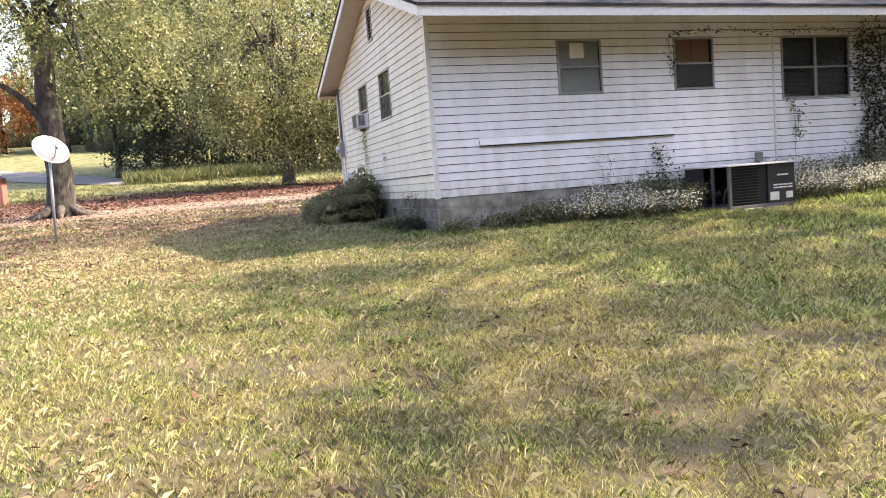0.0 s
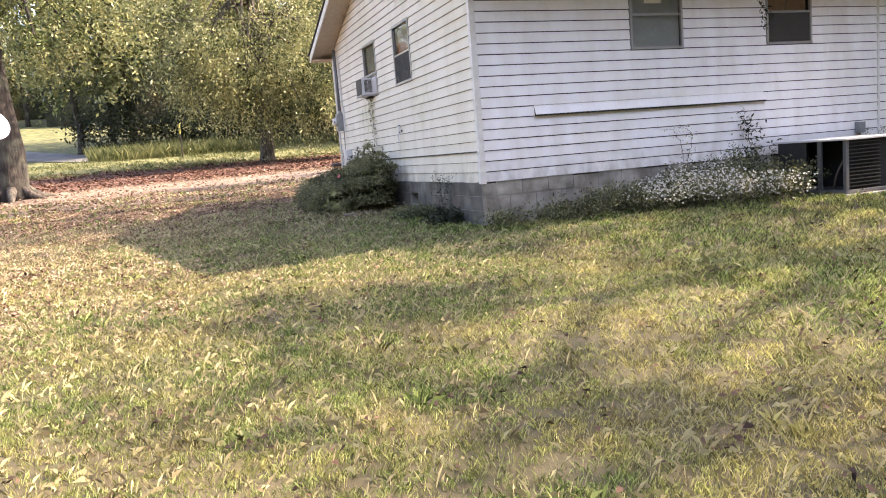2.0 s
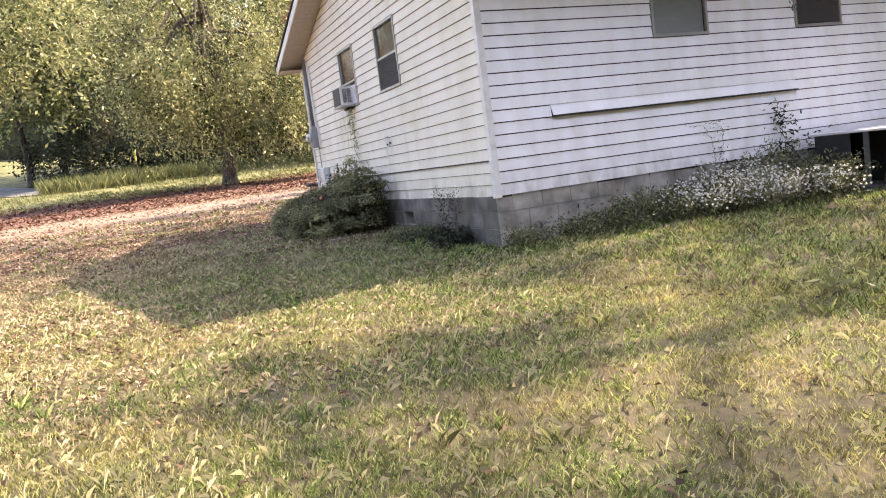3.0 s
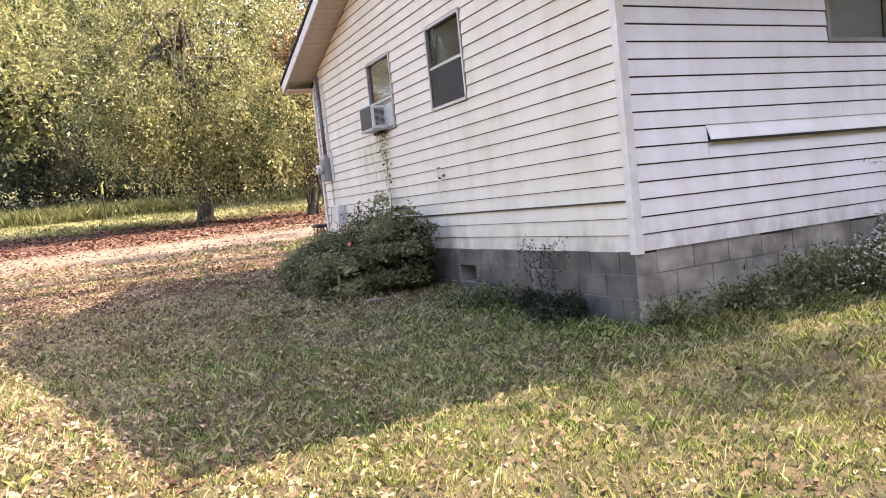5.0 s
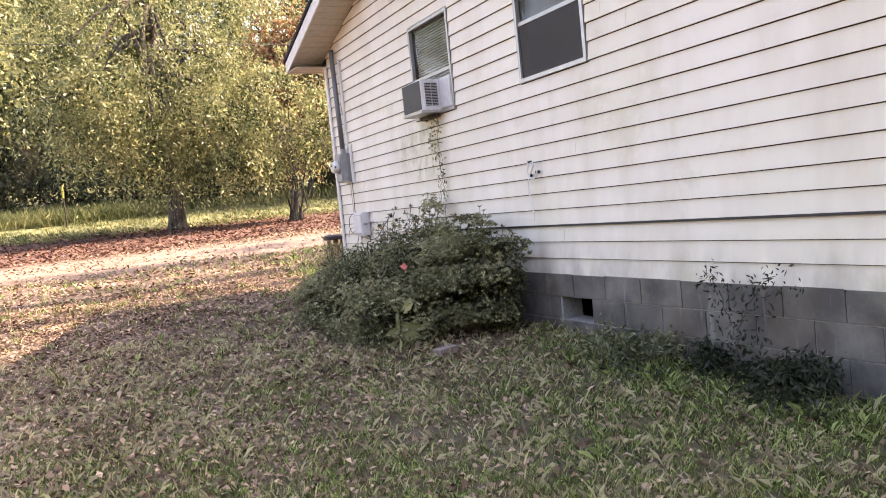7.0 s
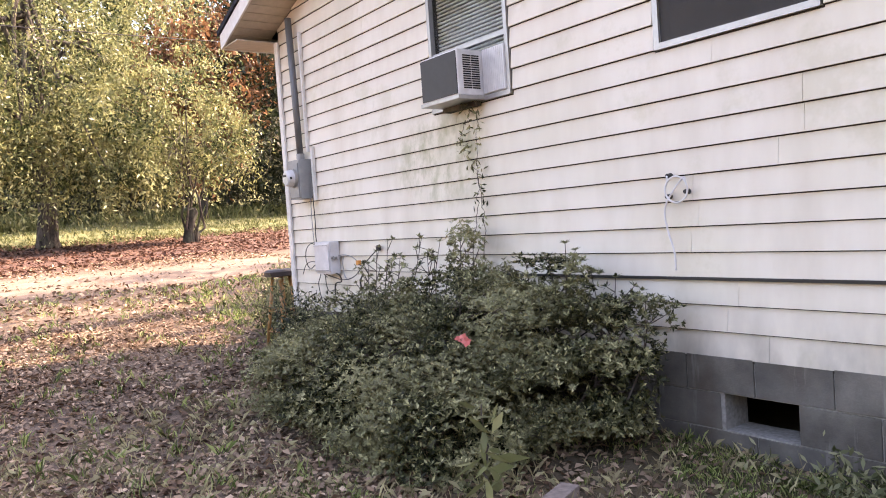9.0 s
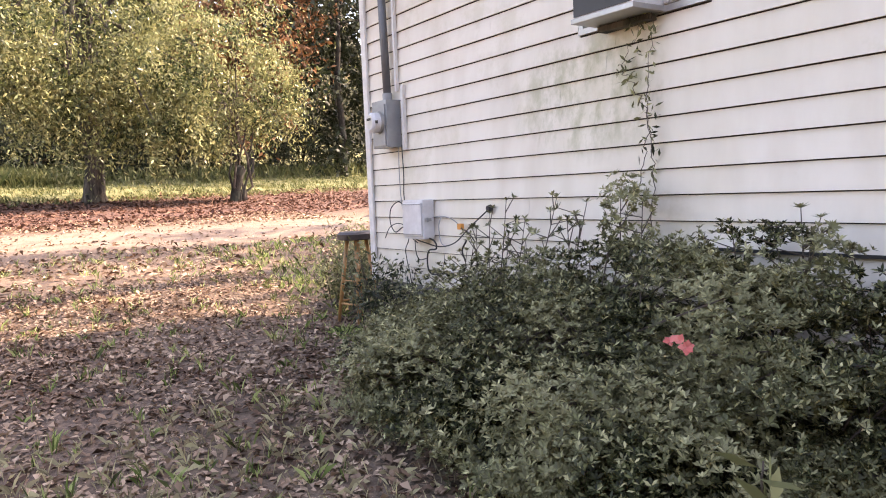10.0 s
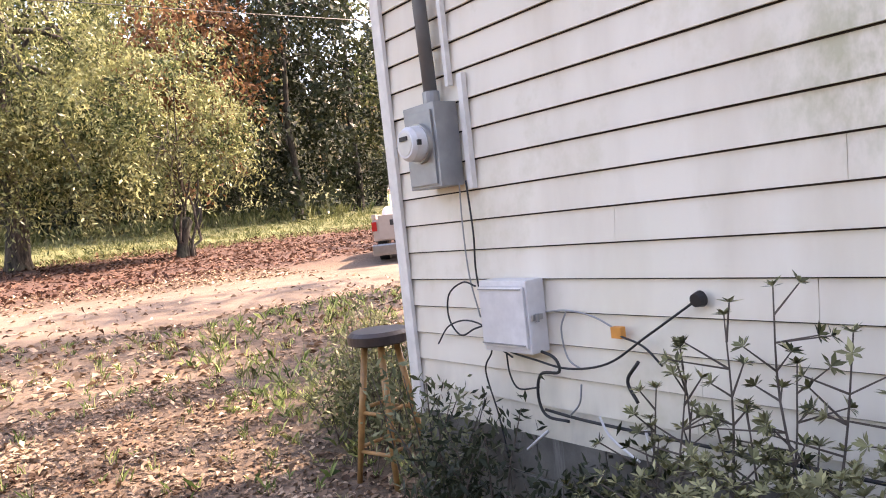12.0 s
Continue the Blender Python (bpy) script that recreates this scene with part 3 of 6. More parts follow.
def window(num, axis, face, sign, a0, a1, z0, z1, label, deep=0.10, mullion=None, blind=None, cover=None, split=0.5, screen=True):
    """A metal-framed sash window in an opening; axis 'y': in the gable wall."""
    base = Vector((face, (a0 + a1) / 2, z0)) if axis == "y" else Vector(((a0 + a1) / 2, face, z0))
    w = thing(f"window_{num}", base, label, "window", kind="structure")

    def B(bm, s0, s1, d0, d1, q0, q1):
        # d: depth outwards from the face
        p0, p1 = sorted((face + sign * d0, face + sign * d1))
        return box(bm, p0, p1, s0, s1, q0, q1) if axis == "y" else box(bm, s0, s1, p0, p1, q0, q1)
    f = 0.035
    fr = bmesh.new()
    B(fr, a0, a0 + f, -0.02, 0.024, z0 + f, z1 - f), B(fr, a1 - f, a1, -0.02, 0.024, z0 + f, z1 - f)
    B(fr, a0, a1, -0.02, 0.024, z1 - f, z1), B(fr, a0, a1, -0.02, 0.030, z0, z0 + f)
    part("window_frame", fr, M["alu"], w, "weathered aluminium frame")
    spans = [(a0 + f, a1 - f)]
    if mullion:
        part("mullion", B(bmesh.new(), mullion - 0.03, mullion + 0.03, -0.02, 0.02, z0 + f, z1 - f), M["alu"], w)
        spans = [(a0 + f, mullion - 0.03), (mullion + 0.03, a1 - f)]
    zm = z0 + (z1 - z0) * split
    for s0, s1 in spans:
        part("meeting_rail", B(bmesh.new(), s0, s1, -0.018, 0.012, zm - 0.016, zm + 0.016), M["alu"], w)
        for q0, q1, dd in ((z0 + f, zm - 0.016, -0.006), (zm + 0.016, z1 - f, -0.014)):
            part("pane", B(bmesh.new(), s0, s1, dd, dd + 0.004, q0, q1), M["glass"], w)
        if screen:
            part("insect_screen", B(bmesh.new(), s0, s1, 0.004, 0.006, z0 + f, zm - 0.016), M["screen"], w, "dusty grey insect screen")
        if blind:
            n = int((z1 - z0 - 0.08) / 0.028)
            bl = tagged(new("blind"), "horizontal slatted blind")
            bl.parent = w
            for k in range(n):
                zz = z0 + f + 0.014 + k * 0.028
                bmm = bmesh.new()
                B(bmm, s0 + 0.005, s1 - 0.005, -0.075, -0.055, zz, zz + 0.015)
                part("slat", bmm, blind, bl)
    if cover:
        part("curtain", B(bmesh.new(), a0 + f, a1 - f, -deep, 0.01 - deep, z0 + f, z1 - f), cover, w)
    return w


window(1, "y", WX + 0.02, -1, *OPEN_W["mid"], "aluminium sash window with a torn grey screen", cover=M["curtain"])
window(2, "y", WX + 0.02, -1, *OPEN_W["ac"], "aluminium sash window over an air conditioner", blind=M["blind"], split=0.42, screen=False)
window(3, "x", SY, -1, *OPEN_S["white"], "sash window with a white blind and a sheet of paper", cover=M["blind_white"], deep=0.045, screen=False)
window(4, "x", SY, -1, *OPEN_S["amber"], "sash window with brown cardboard behind the upper pane", cover=M["curtain"])
window(5, "x", SY, -1, *OPEN_S["double"], "double window with dark slatted blinds", mullion=12.47, blind=M["blind_dark"], screen=False)
# ---- leaves, blades and stems in bulk ----
def gz(x, y):
    return float(ground_z(x, y))


def leaf_quads(rng, P, size, width=0.4, droop=0.0, vary=0.3, D=None, flat=0.0):
    """A pointed leaf at every place in P: a folded diamond of two triangles."""
    n = len(P)
    d = rng.normal(size=(n, 3)) if D is None else D + rng.normal(size=(n, 3)) * 0.25
    d[:, 2] = d[:, 2] * (1 - flat) - droop
    d /= np.linalg.norm(d, axis=1)[:, None]
    r = rng.normal(size=(n, 3))
    if flat:
        r = np.cross(d, [0, 0, 1]) + r * 0.35
        s = r
    else:
        s = np.cross(d, r)
    s /= np.linalg.norm(s, axis=1)[:, None] + 1e-9
    L = (size * (1 + rng.uniform(-vary, vary, n)))[:, None]
    mid = P + d * L * 0.5
    if flat:
        mid = mid + np.array([0, 0, 1.0]) * L * rng.uniform(-0.05, 0.3, n)[:, None]
    V = np.stack([P, mid + s * L * width / 2, P + d * L, mid - s * L * width / 2], 1).reshape(-1, 3)
    F = np.arange(4 * n).reshape(-1, 4)
    return V, F


def crown_points(rng, centre, radii, clumps, per, clump_r, hang=0.0, hollow=0.55, flat=0.7):
    """Leaf places in clumps spread through an egg-shaped crown, with gaps between."""
    u = rng.normal(size=(clumps, 3))
    u /= np.linalg.norm(u, axis=1)[:, None]
    rad = rng.uniform(hollow, 1.0, clumps) * (1 + 0.22 * np.sin(3.1 * u[:, 0] * 2 + 5 * u[:, 2]) + rng.uniform(-0.12, 0.12, clumps))
    C = np.array(centre) + u * rad[:, None] * np.array(radii)
    cr = clump_r * rng.uniform(0.5, 1.35, clumps)
    P = np.repeat(C, per, 0) + rng.normal(size=(clumps * per, 3)) * np.repeat(cr, per)[:, None] * np.array([1, 1, flat]) * 0.55
    if hang:   # twigs that droop, a run of leaves along each
        k = 8
        n = len(P) // k
        S = P[:n * k:k]
        out = (S - np.array(centre)) * np.array([1, 1, 0])
        out = out / (np.linalg.norm(out, axis=1)[:, None] + 0.1) + rng.normal(size=S.shape) * 0.35
        run = np.linspace(0, 1, k)[None, :, None] * rng.uniform(0.5, 1.7, n)[:, None, None] * hang
        P = (S[:, None, :] + out[:, None, :] * run * 0.55 + np.array([0, 0, -1.0]) * run ** 1.5 / max(hang, 0.1) ** 0.5).reshape(-1, 3) + rng.normal(size=(n * k, 3)) * 0.05 * hang ** 0.5
    return P, C


def tree(name, x, y, trunk, height, lobes, mat, bark, label, leaf=0.17, hang=0.0, seed=1, branches=10, droop=0.35, lean=0.0, stems=1, width=0.45, group="", spread=0.5, fork=0.35):
    """A tapered trunk with limbs that reach into lobes of leaf clumps. lobes: (centre, radii, clumps, leaves each, clump size)."""
    rng = np.random.default_rng(seed)
    z = gz(x, y)
    t = thing(name, (x, y, z), label, "tree", group)
    bm = bmesh.new()
    for s in range(stems):
        a = 2 * math.pi * s / stems
        off = (0.28 * math.cos(a), 0.28 * math.sin(a)) if stems > 1 else (0, 0)
        out = spread if stems > 1 else 0.0
        pts = [(x + off[0] * 0.5, y + off[1] * 0.5, z - 0.3)]
        for k in range(1, 9):
            f = k / 8
            pts.append((x + off[0] * (1 + f * 4 * out) + lean * height * f * f + 0.10 * math.sin(k * 1.7 + s), y + off[1] * (1 + f * 4 * out) + 0.08 * math.cos(k * 2.1 + s), z + height * f))
        rr = [trunk * (1.45 if k == 0 else 1.0 - 0.72 * (k / 8)) for k in range(9)]
        pts.insert(1, (pts[0][0], pts[0][1], z + 0.35))
        rr.insert(1, trunk * 1.06)
        tube(bm, pts, rr, 14 if trunk > 0.2 else 9)
    part("trunk", bm, bark, t, smooth=True)
    allc = []
    bm = bmesh.new()
    for n, (c, r, clumps, per, cr) in enumerate(lobes):
        P, C = crown_points(rng, c, r, clumps, per, cr, hang)
        V, F = leaf_quads(rng, P, leaf, width, droop)
        tagged(raw("foliage", V, F, mat, parent=t), kind="stuff")
        allc.append(C)
    C = np.concatenate(allc)
    for k in range(branches):
        e = Vector(C[rng.integers(len(C))])
        h = rng.uniform(fork, 0.95)
        s = Vector((x + lean * height * h * h, y, z + height * h))
        m1 = s.lerp(e, 0.45) + Vector((rng.uniform(-0.3, 0.3), rng.uniform(-0.3, 0.3), 0.5 + 0.25 * (e - s).length * 0.3))
        tube(bm, curve_points([s, m1, e], 4), [trunk * 0.32 * (1 - 0.9 * i / 8) + 0.012 for i in range(9)], 6, caps=False)
    tagged(part("branchwork", bm, bark, t, smooth=True), kind="stuff")
    return t


# ---- trees and woods ----
tree("shade_tree", 5.5, 46.2, 0.38, 11.5, [((4.8, 46.0, 10.4), (5.9, 4.4, 5.6), 200, 216, 0.8), ((7.9, 44.5, 5.9), (2.1, 1.8, 2.1), 36, 200, 0.55), ((2.3, 45.0, 7.4), (2.6, 2.4, 2.4), 38, 200, 0.65), ((5.2, 44.2, 5.9), (2.4, 1.2, 1.6), 28, 180, 0.5)],
     M["leaf_yellow"], M["bark"], "large shade tree with a drooping yellow-green autumn crown", leaf=0.19, hang=0.9, seed=2, branches=26, width=0.34, droop=0.7)
sx, sy = 10.2, 43.6
small = tree("small_tree", sx + 0.25, sy, 0.055, 4.4, [((9.6, 43.3, 7.0), (3.1, 2.6, 2.7), 72, 170, 0.5), ((8.4, 43.2, 5.0), (1.5, 1.3, 1.0), 18, 130, 0.4), ((11.6, 43.3, 5.5), (1.4, 1.2, 1.0), 13, 130, 0.4)], M["leaf_yellow"], M["bark"],
     "small many-stemmed tree with drooping yellow-green leaves beside the drive", leaf=0.19, hang=0.8, seed=3, branches=14, stems=5, spread=0.3, width=0.34, droop=0.8)
bz = gz(sx, sy)
part("butt", tube(bmesh.new(), [(sx - 0.06, sy, bz - 0.2), (sx - 0.03, sy, bz + 0.25), (sx + 0.10, sy, bz + 0.8), (sx + 0.24, sy, bz + 1.25), (sx + 0.27, sy, bz + 1.4)], [0.24, 0.19, 0.18, 0.22, 0.1], 14), M["bark_dark"], small, "thick dark leaning butt below the stems", smooth=True)
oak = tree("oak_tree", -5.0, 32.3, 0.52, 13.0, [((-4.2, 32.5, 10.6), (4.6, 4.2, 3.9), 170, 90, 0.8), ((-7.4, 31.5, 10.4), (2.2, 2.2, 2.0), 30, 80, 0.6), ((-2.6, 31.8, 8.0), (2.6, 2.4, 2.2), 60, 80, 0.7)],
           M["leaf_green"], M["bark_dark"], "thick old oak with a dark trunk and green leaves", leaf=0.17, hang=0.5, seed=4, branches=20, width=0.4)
bm = tube(bmesh.new(), curve_points([(-5.0, 32.3, 4.4), (-5.6, 32.2, 5.5), (-6.4, 32.2, 6.3), (-7.6, 32.0, 6.9), (-9.2, 31.8, 7.7)], 4), [0.17 - 0.008 * i for i in range(17)], 8)
part("limb", bm, M["bark_dark"], oak, "bent bare lower limb", smooth=True)
for a in range(7):
    t = a * 0.9 + 0.3
    pts = [(-5.0 + 0.35 * math.cos(t), 32.3 + 0.35 * math.sin(t), gz(-5, 32.3) + 0.38), (-5.0 + 0.8 * math.cos(t), 32.3 + 0.8 * math.sin(t), gz(-5, 32.3) + 0.1), (-5.0 + 1.5 * math.cos(t), 32.3 + 1.5 * math.sin(t), gz(-5 + 1.5 * math.cos(t), 32.3 + 1.5 * math.sin(t)) - 0.08)]
    part("root", tube(bmesh.new(), pts, [0.2, 0.13, 0.05], 8), M["bark"], oak, smooth=True)

woods = [  # x, y, height, crown radius, crown base above ground, leaf, group seed
    (-2.0, 61.5, 15, 4.6, 4.2, "leaf_yellow"), (1.6, 64, 17, 4.6, 5.0, "leaf_yellow"), (5.0, 65, 18, 5.0, 5.5, "leaf_yellow"), (-5.6, 64, 16, 4.0, 3.6, "leaf_green"),
    (10.5, 62, 18, 5.0, 5.5, "leaf_green"), (15.5, 57, 13, 3.8, 3.0, "leaf_rust"), (21.5, 57, 20, 5.6, 0.6, "leaf_dark"), (27.5, 60, 21, 5.8, 1.0, "leaf_dark"), (24.5, 64, 23, 5.8, 2.0, "leaf_dark"),
    (34.0, 63, 18, 5.5, 2.0, "leaf_green"), (-3.5, 66, 20, 5.0, 7.5, "leaf_green"), (2.5, 68, 20, 5.5, 7.0, "leaf_green"), (8.0, 72, 22, 6.0, 6.0, "leaf_yellow"),
    (17.0, 68, 20, 6.0, 3.0, "leaf_green"), (-20.5, 98, 10, 4.6, 0.8, "leaf_orange"), (-33.0, 104, 14, 6.5, 2.0, "leaf_orange"), (24.0, 72, 21, 6.0, 4.0, "leaf_green"),
    (-18.5, 112, 13, 6.0, 2.0, "leaf_yellow"), (42.0, 66, 18, 6.0, 2.0, "leaf_green"), (-13.5, 96, 14, 5.0, 3.0, "leaf_yellow"),
]
for n, (x, y, h, r, base, mt) in enumerate(woods):
    z = gz(x, y)
    tone = {"leaf_yellow": "tall woodland tree turning yellow", "leaf_green": "tall green woodland tree in shade", "leaf_orange": "woodland tree with rusty orange leaves", "leaf_rust": "woodland tree with rusty brown leaves", "leaf_dark": "dense dark evergreen at the wood's edge"}[mt]
    rz = (h - base) / 2
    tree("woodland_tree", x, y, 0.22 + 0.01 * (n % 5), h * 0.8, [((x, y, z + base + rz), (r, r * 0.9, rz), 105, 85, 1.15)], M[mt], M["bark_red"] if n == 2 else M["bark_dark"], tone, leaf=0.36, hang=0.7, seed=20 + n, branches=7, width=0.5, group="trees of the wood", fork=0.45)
# the trees beside and behind the house, that dapple the lawn
for n, (x, y, h, r, cl) in enumerate(((19.0, 8.6, 17, 5.0, 18), (20.5, 2.5, 20, 5.6, 20), (20.0, 6.2, 25, 5.2, 14), (13.5, 1.6, 11.5, 3.2, 9), (19.6, 15.5, 31, 5.6, 20), (19.4, 21.5, 30, 5.4, 20), (19.0, 25.5, 22, 4.6, 12), (30.0, 36.0, 18, 5.2, 34))):
    z = gz(x, y)
    tree("yard_tree", x, y, 0.4 if h > 15 else 0.2, h * 0.85, [((x, y, z + h * 0.74), (r, r, h * 0.24), cl, 110, 1.15)], M["leaf_green"], M["bark"], "tall yard tree beyond the white house", leaf=0.36, seed=60 + n, branches=10, width=0.6, group="trees behind the house", fork=0.5)

# undergrowth under the wood: dark shrubs, the wood's shade put into their leaf colour
rng = np.random.default_rng(8)
for n in range(28):
    x = -4.5 + n * 1.5 + rng.uniform(-0.6, 0.6)
    y = 61.5 + rng.uniform(-2.0, 3.0)
    z, h = gz(x, y), rng.uniform(2.6, 5.2)
    P, C = crown_points(rng, (x, y, z + h * 0.5), (rng.uniform(1.3, 2.2), 1.2, h * 0.55), 26, 42, 0.7, hollow=0.3)
    V, F = leaf_quads(rng, P, 0.26, 0.5, 0.2)
    s = thing("shrub", (x, y, z), "dense shrub in the shade under the wood", "shrub", "undergrowth")
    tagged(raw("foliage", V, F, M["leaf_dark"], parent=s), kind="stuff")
    bm = bmesh.new()
    for k in range(5):
        c = C[k * 3]
        tube(bm, [(x + 0.1 * k - 0.2, y, z - 0.1), tuple(c)], [0.04, 0.012], 5)
    tagged(part("stemwork", bm, M["bark"], s), kind="stuff")
# pine trunk with a broken cross limb
pz = gz(5.6, 62.5)
pine = thing("pine_tree", (5.6, 62.5, pz), "slim pine with a reddish bare trunk and a broken limb", "tree")
part("trunk", tube(bmesh.new(), [(5.7, 62.5, pz - 0.3), (5.5, 62.5, pz + 4), (5.2, 62.5, pz + 9), (5.1, 62.5, pz + 16)], [0.3, 0.26, 0.22, 0.12], 12), M["bark_red"], pine, smooth=True)
part("limb", tube(bmesh.new(), [(4.0, 62.2, pz + 3.9), (5.5, 62.4, pz + 4.1), (6.9, 62.2, pz + 4.05)], [0.04, 0.07, 0.03], 6), M["bark"], pine)
P, C = crown_points(rng, (5.1, 62.5, pz + 15), (2.5, 2.5, 3), 50, 50, 0.8)
V, F = leaf_quads(rng, P, 0.3, 0.2)
tagged(raw("foliage", V, F, M["leaf_dark"], parent=pine), kind="stuff")

# a far ridge of woods that closes the view
bm = bmesh.new()
prev = None
for k in range(61):
    x = -40 + k * 2.6
    y = 92 + 6 * math.sin(k * 0.21) + (28 if x < -12 else 0)
    hgt = 13 + 3 * math.sin(k * 0.9) + 2 * math.sin(k * 2.3) - (7 if x < -12 else 0)
    cur = [bm.verts.new((x, y + d, gz(x, y) + f * hgt)) for d, f in ((-2.5, -0.05), (-3.2, 0.35), (-1.8, 0.72), (1.2, 1.0), (5.0, 0.6), (6.0, -0.05))]
    if prev:
        for i in range(5):
            bm.faces.new((prev[i], cur[i], cur[i + 1], prev[i + 1]))
    prev = cur


def woods_material():
    m = Nodes("far woods")
    a, b = m.noise(1.3, 6, 0.7), m.noise(0.25, 3)
    # near-black tones paint in the shade among the far trees
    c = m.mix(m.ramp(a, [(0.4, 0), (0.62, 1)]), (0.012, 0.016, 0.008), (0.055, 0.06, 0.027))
    c = m.mix(m.math("MULTIPLY", m.ramp(b, [(0.5, 0), (0.6, 1)]), 0.4), c, (0.16, 0.09, 0.04))
    return m.finish(c, 0.95, a, 1.0, 0.8)


M["woods"] = woods_material()


def far_ridge(pts, h):
    """A rolling line of tree tops along points, as closing woods out of the walk's view."""
    bm, prev = bmesh.new(), None
    for k, (x, y, dx, dy) in enumerate(pts):
        hh = h + 2.5 * math.sin(k * 0.9) + 1.5 * math.sin(k * 2.3)
        cur = [bm.verts.new((x + dx * d, y + dy * d, gz(x, y) + f * hh)) for d, f in ((-2.5, -0.1), (-3.2, 0.35), (-1.8, 0.72), (1.2, 1.0), (5.0, 0.6), (6.0, -0.1))]
        if prev:
            for i in range(5):
                bm.faces.new((prev[i], cur[i], cur[i + 1], prev[i + 1]))
        prev = cur
    return bm


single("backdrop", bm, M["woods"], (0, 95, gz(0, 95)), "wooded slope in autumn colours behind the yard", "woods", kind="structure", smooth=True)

ring = [(36 * math.cos(a), 12 + 36 * math.sin(a), math.cos(a), math.sin(a)) for a in (math.pi * (0.88 + 1.14 * k / 50) for k in range(51))]
single("backdrop", far_ridge(ring, 16), M["woods"], (0, -24, gz(0, -24)), "wooded edge behind the lawn", "woods", kind="structure", smooth=True)

# ---- road ----
def asphalt_material():
    m = Nodes("worn asphalt")
    a, b = m.noise(90, 4), m.noise(0.8, 4)
    c = m.mix(m.ramp(b, [(0.35, 0), (0.7, 1)]), (0.26, 0.26, 0.26), (0.38, 0.38, 0.38))
    return m.finish(m.mix(m.ramp(a, [(0.4, 0), (0.7, 0.4)]), c, (0.08, 0.08, 0.08)), 0.85, a, 0.3, 0.004)


M["asphalt"] = asphalt_material()
line = curve_points([(-70, 94, 0), (-40, 86, 0), (-24, 79, 0), (-15, 71, 0), (-9, 64, 0), (-5, 59, 0), (-3.5, 57, 0)], 8)
bm, prev = bmesh.new(), None
for i, p in enumerate(line):
    w = 3.6 - 2.3 * i / (len(line) - 1)
    d = (line[min(i + 1, len(line) - 1)] - line[max(i - 1, 0)]).normalized()
    s = Vector((-d.y, d.x, 0))
    cur = [bm.verts.new((q.x, q.y, gz(q.x, q.y) + 0.06)) for q in (p + s * w * f for f in (-1, -0.5, 0, 0.5, 1))]
    if prev:
        for k in range(4):
            bm.faces.new((prev[k], prev[k + 1], cur[k + 1], cur[k]))
    prev = cur
bmesh.ops.solidify(bm, geom=bm.faces[:], thickness=0.05)
single("road", bm, M["asphalt"], (-20, 85, gz(-20, 85)), "pale worn asphalt lane past the yard", "road", kind="structure")

# ---- far things ----
pz = gz(1.15, 54)
M["yellow"] = plain("yellow plastic", (0.34, 0.32, 0.07), 0.5)
mk = thing("marker_post", (1.15, 54, pz), "dark steel utility marker post with a yellow sleeve", "post")
part("post", tube(bmesh.new(), [(1.15, 54, pz - 0.2), (1.15, 54, pz + 2.1)], 0.04, 8), M["bark_dark"], mk)
part("sleeve", tube(bmesh.new(), [(1.15, 54, pz + 1.55), (1.15, 54, pz + 2.13)], 0.058, 10), M["yellow"], mk, "yellow plastic sleeve")
part("guy_rod", tube(bmesh.new(), [(1.15, 54, pz + 2.1), (1.75, 54, pz + 2.9)], 0.02, 6), M["bark_dark"], mk)

# satellite dish on a pole
M["dish"] = plain("faded white dish", (0.75, 0.74, 0.75), 0.45, vary=0.05)
dz = gz(-3.2, 19.5)
dish = thing("satellite_dish", (-3.2, 19.5, dz), "white satellite dish on a thin grey pole in the lawn", "satellite dish")
part("pole", tube(bmesh.new(), [(-3.2, 19.5, dz - 0.15), (-3.12, 19.5, 2.75)], 0.032, 10), M["galv"], dish, "thin grey steel pole", smooth=True)
bm = bmesh.new()
m4 = look((-3.05, 19.42, 2.98), (-3.05 + 0.30, 19.42 - 1.0, 2.98 + 0.42)) @ Matrix.Rotation(radians(40), 4, "Z")
rings = []
for k in range(8):
    r = 0.40 * k / 7
    rings.append([bm.verts.new(m4 @ Vector((1.05 * r * math.cos(a), 0.8 * r * math.sin(a), 0.10 - 0.55 * r * r * -1 - 0.10))) for a in (2 * math.pi * i / 28 for i in range(28))] if k else [bm.verts.new(m4 @ Vector((0, 0, 0)))])
for i in range(28):
    bm.faces.new((rings[0][0], rings[1][i], rings[1][(i + 1) % 28]))
for a, b in zip(rings[1:], rings[2:]):
    for i in range(28):
        bm.faces.new((a[i], b[i], b[(i + 1) % 28], a[(i + 1) % 28]))
bmesh.ops.solidify(bm, geom=bm.faces[:], thickness=0.012)
part("reflector", bm, M["dish"], dish, "white oval reflector", smooth=True)
part("feed_arm", tube(bmesh.new(), [(-3.08, 19.45, 2.72), (-2.95, 19.1, 2.74), (-2.86, 18.92, 2.95)], 0.014, 6), M["galv"], dish)
part("feed_horn", tube(bmesh.new(), [(-2.86, 18.92, 2.93), (-2.87, 18.98, 3.0)], [0.035, 0.045], 10), M["galv"], dish)
part("bracket", box(bmesh.new(), -3.17, -3.05, 19.44, 19.54, 2.68, 2.86), M["galv"], dish)

